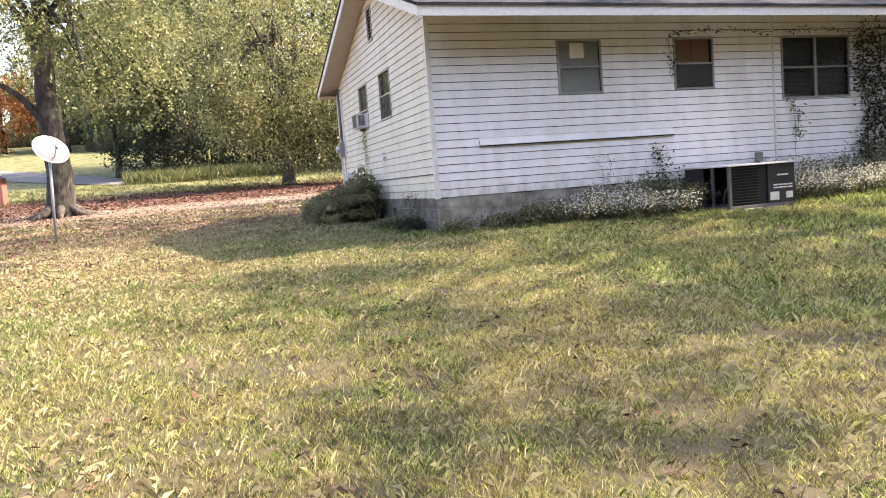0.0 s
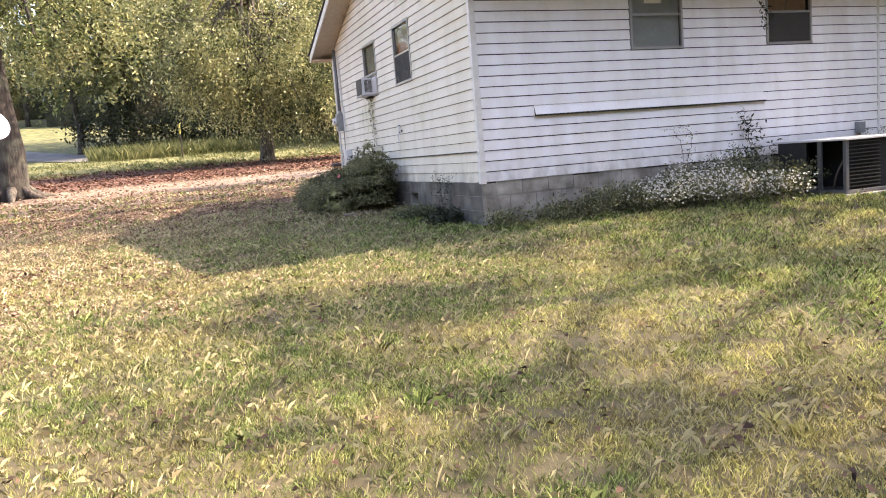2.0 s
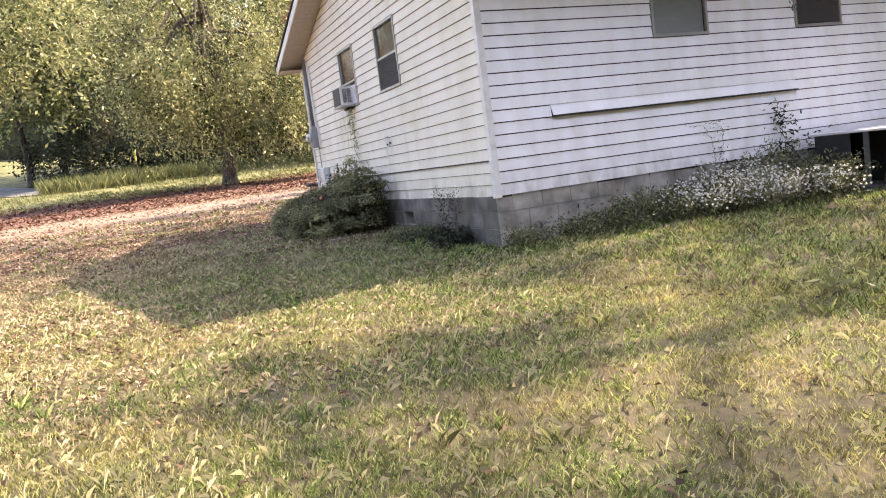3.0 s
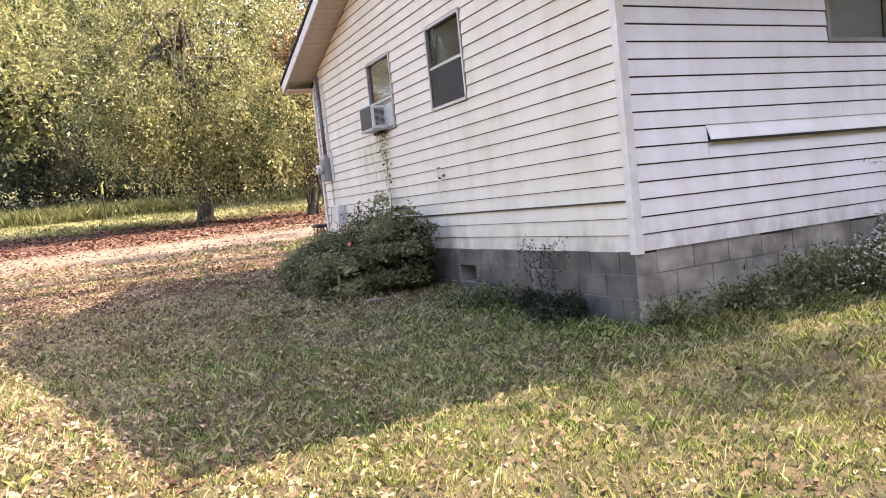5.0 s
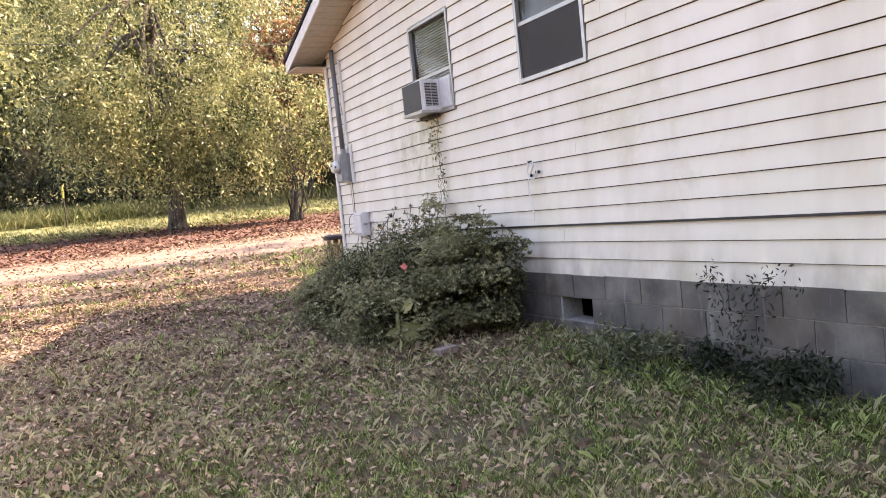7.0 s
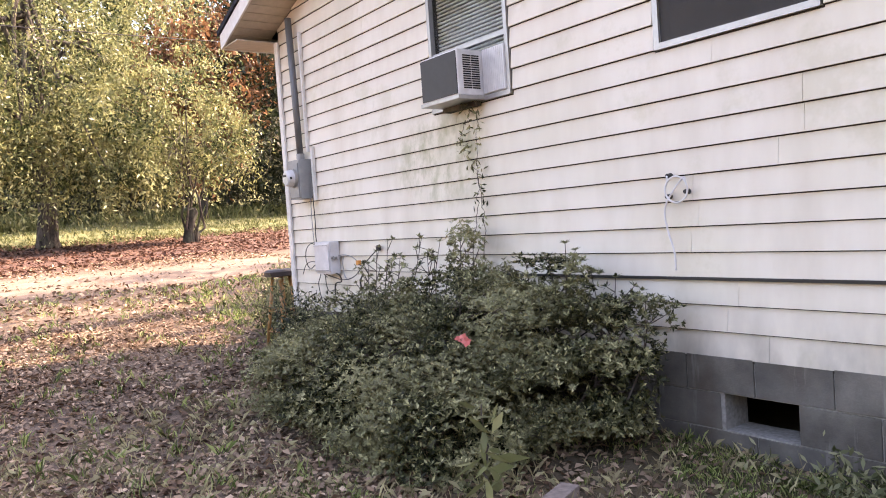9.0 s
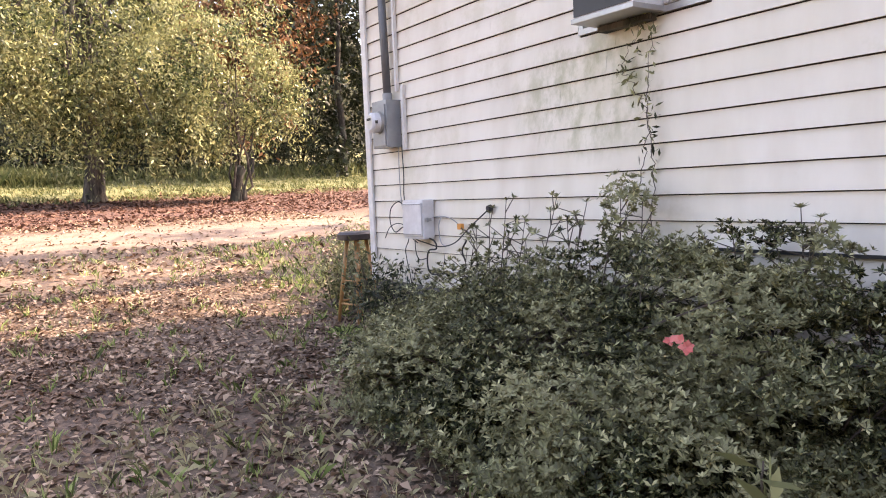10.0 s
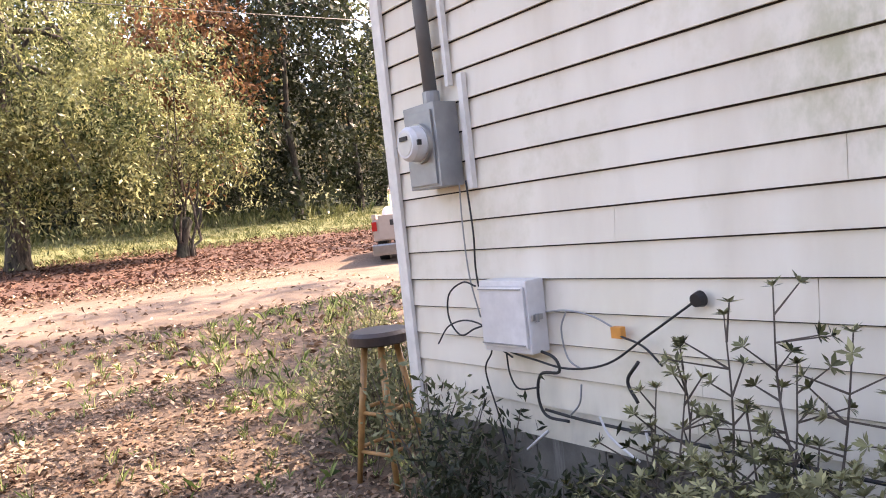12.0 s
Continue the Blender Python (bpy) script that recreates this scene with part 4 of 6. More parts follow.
# red well house with a dark little roof
M["redwood"] = plain("faded red boards", (0.34, 0.13, 0.10), 0.85, vary=0.35, scale=8)
hx, hy = -10.9, 47.0
hz = gz(hx, hy)
wh = thing("well_house", (hx, hy, hz), "small red board well house with a dark low roof", "shed")
for i in range(9):
    x0 = hx - 0.85 + i * 0.19
    part("board", box(bmesh.new(), x0, x0 + 0.18, hy - 0.62, hy - 0.6, hz - 0.1, hz + 1.5), M["redwood"], wh)
for s in (-1, 1):
    part("side_wall", box(bmesh.new(), hx + s * 0.84 - 0.02, hx + s * 0.84 + 0.02, hy - 0.6, hy + 0.6, hz - 0.1, hz + 1.5), M["redwood"], wh)
part("back_wall", box(bmesh.new(), hx - 0.82, hx + 0.82, hy + 0.58, hy + 0.62, hz - 0.1, hz + 1.5), M["redwood"], wh)
for s in (-1, 1):
    bm = bmesh.new()
    v = [bm.verts.new(p) for p in ((hx, hy - 0.8, hz + 1.95), (hx, hy + 0.8, hz + 1.95), (hx + s * 1.1, hy + 0.8, hz + 1.42), (hx + s * 1.1, hy - 0.8, hz + 1.42))]
    bm.faces.new(v)
    bmesh.ops.solidify(bm, geom=bm.faces[:], thickness=0.05)
    part("roof", bm, M["shingle"], wh, "dark little roof slope")

# overhead wire
wire = single("overhead_wire", tube(bmesh.new(), [(x, 35, 7.75 + 0.0009 * (x + 2) ** 2) for x in range(-45, 46, 3)], 0.012, 5), M["black"], (-45, 35, 9.4), "thin dark overhead wire across the yard", "wire")
for x in (-45, 45):
    zz = gz(x, 35)
    p = single("utility_pole", tube(bmesh.new(), [(x, 35.1, zz - 0.5), (x, 35.1, 10.6)], [0.16, 0.11], 12), M["bark"], (x, 35.1, zz), "weathered wooden utility pole carrying a wire", "utility pole", smooth=True)

# pickup truck beyond the corner
M["car_paint"] = plain("faded silver car paint", (0.42, 0.35, 0.31), 0.4, 0.2, vary=0.05)
M["tail_red"] = plain("red lamp lens", (0.4, 0.02, 0.02), 0.2)
M["chrome"] = plain("dull chrome", (0.30, 0.30, 0.32), 0.3, 0.9)
tz = gz(11, 31.5)
tk = thing("pickup_truck", (11.05, 33.5, tz), "silver pickup truck parked beside the dirt drive", "truck")
tx0, tx1, ty = 10.16, 11.95, 31.0
body = part("body", box(bmesh.new(), tx0, tx1, ty + 0.02, ty + 5.2, 1.92, 2.40, bevel=0.05), M["car_paint"], tk)
part("tailgate", box(bmesh.new(), tx0 + 0.14, tx1 - 0.14, ty - 0.02, ty + 0.018, 1.95, 2.47, bevel=0.01), M["car_paint"], body)
part("bed_rail", box(bmesh.new(), tx0, tx0 + 0.1, ty, ty + 2.2, 2.40, 2.50, bevel=0.02), M["car_paint"], body)
part("bed_rail", box(bmesh.new(), tx1 - 0.1, tx1, ty, ty + 2.2, 2.40, 2.50, bevel=0.02), M["car_paint"], body)
part("tail_light", box(bmesh.new(), tx0 - 0.01, tx0 + 0.10, ty - 0.015, ty + 0.018, 2.14, 2.34, bevel=0.01), M["tail_red"], tk, "red tail light")
part("tail_light", box(bmesh.new(), tx1 - 0.13, tx1 + 0.01, ty - 0.015, ty + 0.018, 2.14, 2.34, bevel=0.01), M["tail_red"], tk, "red tail light")
part("latch_handle", box(bmesh.new(), 10.55, 10.75, ty - 0.035, ty - 0.02, 2.24, 2.36), M["black"], tk, "black tailgate handle")
part("bumper", box(bmesh.new(), tx0 - 0.02, tx1 + 0.02, ty - 0.16, ty + 0.015, 1.62, 1.86, bevel=0.03), M["chrome"], tk, "dark steel step bumper")
part("plate", box(bmesh.new(), 10.72, 11.0, ty - 0.17, ty - 0.162, 1.68, 1.80), M["white_plastic"], tk, "small number plate")
part("cab", box(bmesh.new(), tx0 + 0.12, tx1 - 0.12, ty + 2.2, ty + 3.8, 2.40, 3.15, bevel=0.12), M["glass"], tk)
part("cab_roof", box(bmesh.new(), tx0 + 0.16, tx1 - 0.16, ty + 2.3, ty + 3.7, 3.15, 3.22, bevel=0.03), M["car_paint"], tk)
for x in (tx0 + 0.1, tx1 - 0.1):
    for y in (ty + 1.0, ty + 4.2):
        wz = gz(x, y)
        w = part("wheel", tube(bmesh.new(), [(x - 0.11, y, wz + 0.36), (x + 0.11, y, wz + 0.36)], 0.37, 24), M["black"], tk, "black tyre", smooth=False)
        part("rim", tube(bmesh.new(), [(x - 0.12, y, wz + 0.36), (x + 0.12, y, wz + 0.36)], 0.2, 16), M["chrome"], w, "dull steel rim")
turn = Matrix.Rotation(radians(-40), 4, "Z")
corner = Vector((tx0, ty, 0))
tk.matrix_world = Matrix.Translation(corner) @ turn @ Matrix.Translation(-corner) @ Matrix.Translation(tk.location)
single("gas_bottle", tube(bmesh.new(), [(10.75, 31.2, 1.95), (10.75, 31.2, 2.55), (10.75, 31.2, 2.62), (10.75, 31.2, 2.66)], [0.15, 0.15, 0.11, 0.04], 16), M["dish"], (10.75, 31.2, 1.95), "rounded white bottle standing in a truck bed", "gas bottle", smooth=True)
# ---- gable wall fittings ----
FX = WX + 0.0015          # the boards' outer face, about
def wbox(bm, y0, y1, z0, z1, out0, out1, **k):
    return box(bm, WX - out1, WX - out0, y0, y1, z0, z1, **k)


# attic louvre
at = thing("attic_louvre", (WX, 16.4, OPEN_W["attic"][2]), "dark slatted attic vent high in the gable", "vent", kind="structure")
a0, a1, b0, b1 = OPEN_W["attic"]
bm = bmesh.new()
wbox(bm, a0, a0 + 0.04, b0, b1, -0.02, 0.012), wbox(bm, a1 - 0.04, a1, b0, b1, -0.02, 0.012), wbox(bm, a0 + 0.04, a1 - 0.04, b1 - 0.04, b1, -0.02, 0.012), wbox(bm, a0 + 0.04, a1 - 0.04, b0, b0 + 0.04, -0.02, 0.012)
part("frame", bm, M["alu"], at)
part("backing", wbox(bmesh.new(), a0 + 0.04, a1 - 0.04, b0 + 0.04, b1 - 0.04, -0.09, -0.08), M["dark"], at)
for k in range(9):
    z = b0 + 0.08 + k * 0.07
    bm = wbox(bmesh.new(), a0 + 0.04, a1 - 0.04, z, z + 0.01, -0.06, 0.0)
    bmesh.ops.rotate(bm, verts=bm.verts, cent=(WX + 0.03, a0, z), matrix=Matrix.Rotation(radians(-35), 3, "Y"))
    part("slat", bm, M["galv"], at)

# window air conditioner
M["unit_dark"] = plain("dark grey sheet metal", (0.05, 0.05, 0.052), 0.5, 0.3)
M["unit_grey"] = plain("grey sheet metal", (0.17, 0.17, 0.175), 0.5, 0.3)
ac = thing("window_air_conditioner", (WX - 0.2, 17.85, 2.93), "white and grey air conditioner hung in a window", "air conditioner")
Y0, Y1, Z0, Z1, O1 = 17.47, 17.91, 2.935, 3.255, 0.235
part("case", wbox(bmesh.new(), Y0, Y1, Z0, Z1, -0.05, O1, bevel=0.008), M["white_plastic"], ac, "white metal case")
cb = part("condenser_grille", wbox(bmesh.new(), Y0 + 0.012, Y1 - 0.004, Z0 + 0.008, Z1 - 0.01, O1, O1 + 0.006), M["unit_dark"], ac, "grey condenser coil")
for k in range(15):
    for s in range(2):
        z = Z0 + 0.045 + k * 0.0162
        xa, xb = WX - 0.04 - 0.078 * s - 0.07, WX - 0.04 - 0.078 * s
        part("slot", box(bmesh.new(), xa, xb, Y0 - 0.004, Y0 + 0.002, z, z + 0.0095), M["dark"], ac, "dark cooling slot")
part("drip_edge", wbox(bmesh.new(), Y0 - 0.01, Y1 + 0.01, Z0 - 0.03, Z0 - 0.002, 0.0, O1 + 0.015, bevel=0.004), M["alu"], ac, "bent metal base pan")
part("sill_bracket", wbox(bmesh.new(), Y0 + 0.05, Y1 - 0.02, Z0 - 0.065, Z0 - 0.032, 0.0, 0.07), M["bark"], ac, "old wooden packing block")
filler = part("filler_panel", wbox(bmesh.new(), 17.225, Y0 - 0.01, 2.94, 3.255, 0.0, 0.010), M["white_plastic"], ac, "pleated white filler panel")
for k in range(12):
    y = 17.227 + k * (Y0 - 17.237) / 12
    part("pleat", wbox(bmesh.new(), y, y + (Y0 - 17.237) / 12 * 0.8, 2.945, 3.25, 0.010, 0.018), M["white_plastic"], filler)

# electricity meter, its box and conduit
me = thing("electricity_meter", (WX - 0.06, 20.4, 2.39), "grey meter box with a round glass meter", "electricity meter")
part("meter_box", wbox(bmesh.new(), 20.27, 20.52, 2.385, 2.785, 0.002, 0.14, bevel=0.006), M["galv"], me, "grey painted steel box")
part("cover", wbox(bmesh.new(), 20.29, 20.50, 2.40, 2.75, 0.14, 0.152, bevel=0.004), M["galv"], me)
part("meter_ring", tube(bmesh.new(), [(WX - 0.152, 20.385, 2.60), (WX - 0.175, 20.385, 2.60)], 0.095, 32), M["alu"], me, "metal sealing ring", smooth=False)
part("meter_glass", tube(bmesh.new(), [(WX - 0.175, 20.385, 2.60), (WX - 0.225, 20.385, 2.60), (WX - 0.245, 20.385, 2.60)], [0.086, 0.082, 0.066], 32), M["white_plastic"], me, "clouded meter cover", smooth=False)
part("meter_face", tube(bmesh.new(), [(WX - 0.245, 20.385, 2.60), (WX - 0.248, 20.385, 2.60)], 0.055, 24), M["paper"], me)
part("display", box(bmesh.new(), WX - 0.254, WX - 0.248, 20.355, 20.415, 2.615, 2.635), M["black"], me)
part("label_plate", box(bmesh.new(), WX - 0.235, WX - 0.215, 20.29, 20.301, 2.585, 2.61), M["black"], me)
part("conduit", tube(bmesh.new(), [(WX - 0.055, 20.39, 2.79), (WX - 0.055, 20.41, 3.4), (WX - 0.055, 20.44, 4.25)], 0.034, 14), M["unit_grey"], me, "dark grey steel conduit", smooth=True)
part("hub", tube(bmesh.new(), [(WX - 0.055, 20.39, 2.79), (WX - 0.055, 20.39, 2.85)], 0.042, 14), M["galv"], me)
part("wood_strip", wbox(bmesh.new(), 20.18, 20.215, 2.36, 2.90, 0.001, 0.03), M["trim"], me, "white painted backing strip")
part("wood_strip", wbox(bmesh.new(), 20.28, 20.305, 2.86, 4.08, 0.001, 0.03), M["trim"], me, "white painted strip beside the conduit")

# grey-white cable box
tb = thing("cable_box", (WX - 0.06, 20.0, 1.63), "pale plastic cable junction box on the siding", "junction box")
part("case", wbox(bmesh.new(), 19.81, 20.12, 1.615, 1.935, 0.002, 0.11, bevel=0.012), M["white_plastic"], tb)
part("lid", wbox(bmesh.new(), 19.82, 20.11, 1.64, 1.91, 0.11, 0.125, bevel=0.01), M["white_plastic"], tb)
part("lid_rib", wbox(bmesh.new(), 19.83, 20.11, 1.895, 1.90, 0.125, 0.13), M["galv"], tb)
part("lid_rib", wbox(bmesh.new(), 19.83, 20.11, 1.652, 1.658, 0.125, 0.13), M["galv"], tb)
part("latch", box(bmesh.new(), WX - 0.10, WX - 0.04, 19.795, 19.808, 1.76, 1.785, bevel=0.003), M["alu"], tb, "small metal latch")
part("hasp", tube(bmesh.new(), [(WX - 0.085, 19.785, 1.79), (WX - 0.085, 19.785, 1.755)], 0.008, 8), M["galv"], tb)


def cable(pts, r, mat, label, cat="cable", grp="cables on the gable wall"):
    """pts: (y, z, out from the wall)."""
    w = [(WX - o - 0.006, y, z) for y, z, o in pts]
    return single("cable", tube(bmesh.new(), curve_points(w, 6), r, 7), mat, w[0], label, cat, grp, smooth=True)


BL = "black cable hanging loosely over white siding"
cable([(20.22, 2.40, 0.03), (20.20, 2.15, 0.035), (20.21, 1.95, 0.035), (20.15, 1.73, 0.04), (20.05, 1.62, 0.05), (19.85, 1.58, 0.05), (19.66, 1.56, 0.05), (19.45, 1.60, 0.05), (19.25, 1.72, 0.05), (19.04, 1.858, 0.02)], 0.0048, M["black"], BL)
cable([(20.22, 1.90, 0.04), (20.30, 1.92, 0.05), (20.42, 1.86, 0.05), (20.44, 1.74, 0.05), (20.36, 1.66, 0.05), (20.24, 1.70, 0.05), (20.14, 1.71, 0.05), (20.08, 1.62, 0.05), (20.00, 1.58, 0.05)], 0.0045, M["black"], "black cable coiled beside a cable box")
cable([(20.58, 1.60, 0.03), (20.45, 1.70, 0.05), (20.30, 1.735, 0.05), (20.16, 1.70, 0.05), (20.14, 1.60, 0.05), (20.20, 1.50, 0.05), (20.14, 1.30, 0.05), (20.10, 1.10, 0.05)], 0.0042, M["black"], "black cable drooping to the weeds")
cable([(20.04, 1.60, 0.05), (20.03, 1.50, 0.05), (19.98, 1.44, 0.05), (19.85, 1.46, 0.05)], 0.0042, M["black"], BL)
cable([(19.86, 1.63, 0.05), (19.74, 1.60, 0.05), (19.72, 1.54, 0.05), (19.83, 1.52, 0.05), (19.86, 1.42, 0.05), (19.82, 1.34, 0.05), (19.70, 1.33, 0.04)], 0.0068, M["black"], "thick black cable looping under the box")
cable([(19.84, 1.36, 0.035), (19.6, 1.345, 0.035), (19.2, 1.34, 0.035), (18.7, 1.335, 0.035), (18.1, 1.33, 0.035), (17.6, 1.33, 0.035)], 0.0068, M["black"], "black cable run along the lowest boards")
cable([(19.78, 1.79, 0.03), (19.66, 1.80, 0.03), (19.52, 1.78, 0.03), (19.40, 1.73, 0.03)], 0.004, M["galv"], "thin grey wire along the siding")
cable([(19.66, 1.80, 0.03), (19.70, 1.72, 0.03), (19.68, 1.60, 0.03), (19.60, 1.56, 0.04)], 0.004, M["galv"], "thin grey wire along the siding")
cable([(19.38, 1.71, 0.04), (19.27, 1.68, 0.05), (19.20, 1.61, 0.04)], 0.0045, M["black"], "short black cable end below an orange tag")
cable([(19.30, 1.62, 0.05), (19.36, 1.54, 0.05), (19.32, 1.46, 0.05)], 0.007, M["black"], "thick black cable loop on the siding")
cable([(20.27, 2.40, 0.03), (20.28, 2.2, 0.03), (20.27, 1.95, 0.03), (20.22, 1.75, 0.03)], 0.004, M["galv"], "thin grey wire under the meter")
cable([(19.60, 1.50, 0.05), (19.62, 1.42, 0.05), (19.68, 1.36, 0.05)], 0.004, M["galv"], "thin grey wire end")
cable([(19.93, 1.18, 0.08), (19.86, 1.23, 0.09), (19.78, 1.29, 0.09)], 0.007, M["dish"], "short white cable end in the weeds")
cable([(19.52, 1.38, 0.05), (19.48, 1.31, 0.05), (19.40, 1.26, 0.05), (19.34, 1.23, 0.05)], 0.005, M["dish"], "white cable with a dark connector")
cable([(19.30, 1.36, 0.05), (19.28, 1.30, 0.05), (19.24, 1.24, 0.05)], 0.006, M["dish"], "short white cable hanging on the wall")
single("cable_grommet", tube(bmesh.new(), [(WX - 0.015, 19.035, 1.858), (WX - 0.045, 19.04, 1.855)], [0.03, 0.024], 14), M["black"], (WX - 0.015, 19.035, 1.858), "round black wall grommet for a cable", "grommet")
M["orange"] = plain("orange plastic", (0.75, 0.30, 0.06), 0.5)
single("orange_tag", wbox(bmesh.new(), 19.375, 19.425, 1.70, 1.745, 0.02, 0.05, bevel=0.004), M["orange"], (WX, 19.4, 1.70), "small orange cable tag on the siding", "tag")
# looped white cable by the middle of the wall
ring = [(15.868 + 0.072 * math.sin(a), 2.135 + 0.072 * math.cos(a), 0.042) for a in np.linspace(0, 2 * math.pi * 1.9, 26)]
cable([(15.925, 2.215, 0.04)] + ring[2:] + [(15.945, 2.05, 0.04), (15.94, 1.92, 0.04), (15.905, 1.80, 0.04), (15.90, 1.69, 0.04)], 0.0055, M["dish"], "white cable in a loop hanging from a clip", grp="white cable")
for y, z in ((15.925, 2.215), (15.935, 2.10), (15.815, 2.12)):
    single("cable_clip", tube(bmesh.new(), [(WX - 0.01, y, z), (WX - 0.045, y, z)], [0.016, 0.012], 10), M["black"], (WX - 0.01, y, z), "small black cable clip on siding", "clip", "cable clips")
# black strip added as the shadow line below the sprung board
single("gap_strip", box(bmesh.new(), 4.9, 8.95, SY - 0.058, SY - 0.03, SID0 + 6 * COURSE - 0.002, SID0 + 6 * COURSE + 0.018), M["black"], (6.9, SY, SID0 + 6 * COURSE), "black strip as the shadow under a sprung siding board", "strip")
# dark gap strip with nails under the third board from the bottom
single("gap_strip", wbox(bmesh.new(), 12.52, 17.4, SID0 + 3 * COURSE - 0.006, SID0 + 3 * COURSE + 0.011, -0.010, 0.006), M["black"], (WX, 15, 1.64), "dark strip showing under a lifted siding board", "strip")

# ---- bar stool ----
M["stool_wood"] = plain("orange varnished wood", (0.42, 0.22, 0.08), 0.4, vary=0.3, scale=18)
M["stool_seat"] = plain("dark brown vinyl", (0.045, 0.03, 0.028), 0.4, vary=0.3)
sx, sy = 4.0, 21.14
sz = gz(sx, sy)
st = thing("bar_stool", (sx, sy, sz), "wooden bar stool with a round dark padded seat", "stool")
ZT = 1.645
part("seat", tube(bmesh.new(), [(sx, sy, ZT - 0.075), (sx, sy, ZT - 0.065), (sx, sy, ZT - 0.02), (sx, sy, ZT)], [0.165, 0.185, 0.185, 0.16], 36), M["stool_seat"], st, "dark brown padded round seat", smooth=False)
feet = []
for k in range(4):
    a = math.pi / 4 + k * math.pi / 2 + 0.25
    top = Vector((sx + 0.09 * math.cos(a), sy + 0.09 * math.sin(a), ZT - 0.075))
    fx, fy = sx + 0.21 * math.cos(a), sy + 0.21 * math.sin(a)
    foot = Vector((fx, fy, gz(fx, fy) - 0.01))
    feet.append((top, foot))
    part("leg", tube(bmesh.new(), [top, top.lerp(foot, 0.5), foot], [0.019, 0.021, 0.016], 12), M["stool_wood"], st, "turned orange wooden leg", smooth=True)
for lev in (0.45, 0.72):
    for k in range(4):
        a, b = feet[k], feet[(k + 1) % 4]
        part("rung", tube(bmesh.new(), [a[0].lerp(a[1], lev + 0.03 * (k % 2)), b[0].lerp(b[1], lev + 0.03 * (k % 2))], 0.011, 9), M["stool_wood"], st, smooth=True)

# ---- azalea bush ----
def rosettes(rng, P, N, leaf=0.05, count=8, width=0.34, tilt=0.55):
    """A whorl of leaves round each tip P that points along N."""
    n = len(P)
    N = N / np.linalg.norm(N, axis=1)[:, None]
    u = np.cross(N, rng.normal(size=(n, 3)))
    u /= np.linalg.norm(u, axis=1)[:, None]
    w = np.cross(N, u)
    Ps, Ds = [], []
    for k in range(count):
        a = 2 * math.pi * k / count + rng.uniform(-0.2, 0.2, n)
        Ds.append(np.cos(a)[:, None] * u + np.sin(a)[:, None] * w + N * rng.uniform(0.1, 2 * tilt, n)[:, None])
        Ps.append(P)
    P2, D2 = np.concatenate(Ps), np.concatenate(Ds)
    D2 /= np.linalg.norm(D2, axis=1)[:, None]
    L = leaf * rng.uniform(0.7, 1.25, len(P2))[:, None]
    s = np.cross(D2, np.concatenate([N] * count))
    s /= np.linalg.norm(s, axis=1)[:, None] + 1e-9
    nrm = np.cross(s, D2)
    mid = P2 + D2 * L * 0.55 + nrm * L * 0.06
    V = np.stack([P2, mid + s * L * width / 2, P2 + D2 * L, mid - s * L * width / 2], 1).reshape(-1, 3)
    return V, np.arange(len(V)).reshape(-1, 4)


rng = np.random.default_rng(14)
az = thing("azalea_bush", (3.3, 17.4, gz(3.3, 17.4)), "broad azalea bush with dull green leaves against the wall", "bush")
LOBES = [((3.25, 17.55, 1.02), (0.85, 1.40, 0.52)), ((3.50, 16.75, 1.14), (0.52, 0.80, 0.52)), ((2.95, 16.95, 0.90), (0.58, 0.85, 0.34)), ((3.38, 18.5, 1.04), (0.52, 0.86, 0.48)), ((3.62, 17.3, 1.35), (0.34, 1.0, 0.36)), ((3.65, 16.25, 1.22), (0.32, 0.45, 0.34)), ((2.85, 18.1, 0.98), (0.45, 0.75, 0.36)), ((3.60, 18.05, 1.36), (0.28, 0.40, 0.26)), ((3.76, 16.75, 1.66), (0.20, 0.50, 0.14)), ((3.74, 16.02, 1.48), (0.22, 0.32, 0.11)), ((3.62, 16.15, 0.92), (0.26, 0.30, 0.14)), ((3.86, 17.60, 1.80), (0.10, 0.20, 0.26))]
PP, NN = [], []
for c, r in LOBES:
    n = int(13500 * r[0] * r[1] * min(1.0, 4 * r[2]))
    u = rng.normal(size=(n, 3))
    u /= np.linalg.norm(u, axis=1)[:, None]
    rad = rng.uniform(0.62, 1.04, n) * (1 + 0.08 * np.sin(9 * u[:, 1] + 4 * u[:, 0]) * np.cos(7 * u[:, 2]))
    p = np.array(c) + u * rad[:, None] * np.array(r)
    PP.append(p)
    NN.append(u / np.array(r) * 0.5 + np.array([0, 0, 1.0]) + rng.normal(size=(n, 3)) * 0.35)
P, N = np.concatenate(PP), np.concatenate(NN)
tier = np.sin(P[:, 2] * 19 + 2.0 * np.sin(P[:, 1] * 2.7 + 1) + 1.6 * np.sin(P[:, 0] * 3.3)) + 0.5 * np.sin(P[:, 1] * 9 + 4 * P[:, 0])
ok = (P[:, 0] < WX - 0.05) & (P[:, 2] > 0.72) & ((tier < 0.45) | (rng.random(len(P)) < 0.12))
P, N = P[ok], N[ok]
V, F = rosettes(rng, P, N, 0.031, 7, 0.36)
tagged(raw("foliage", V, F, M["leaf_azalea"], parent=az), kind="stuff")
M["twig"] = plain("grey-brown twig", (0.12, 0.095, 0.08), 0.9, vary=0.3)
bm = bmesh.new()
roots = [(3.3 + rng.uniform(-0.35, 0.35), 17.4 + rng.uniform(-1.0, 1.1)) for _ in range(14)]
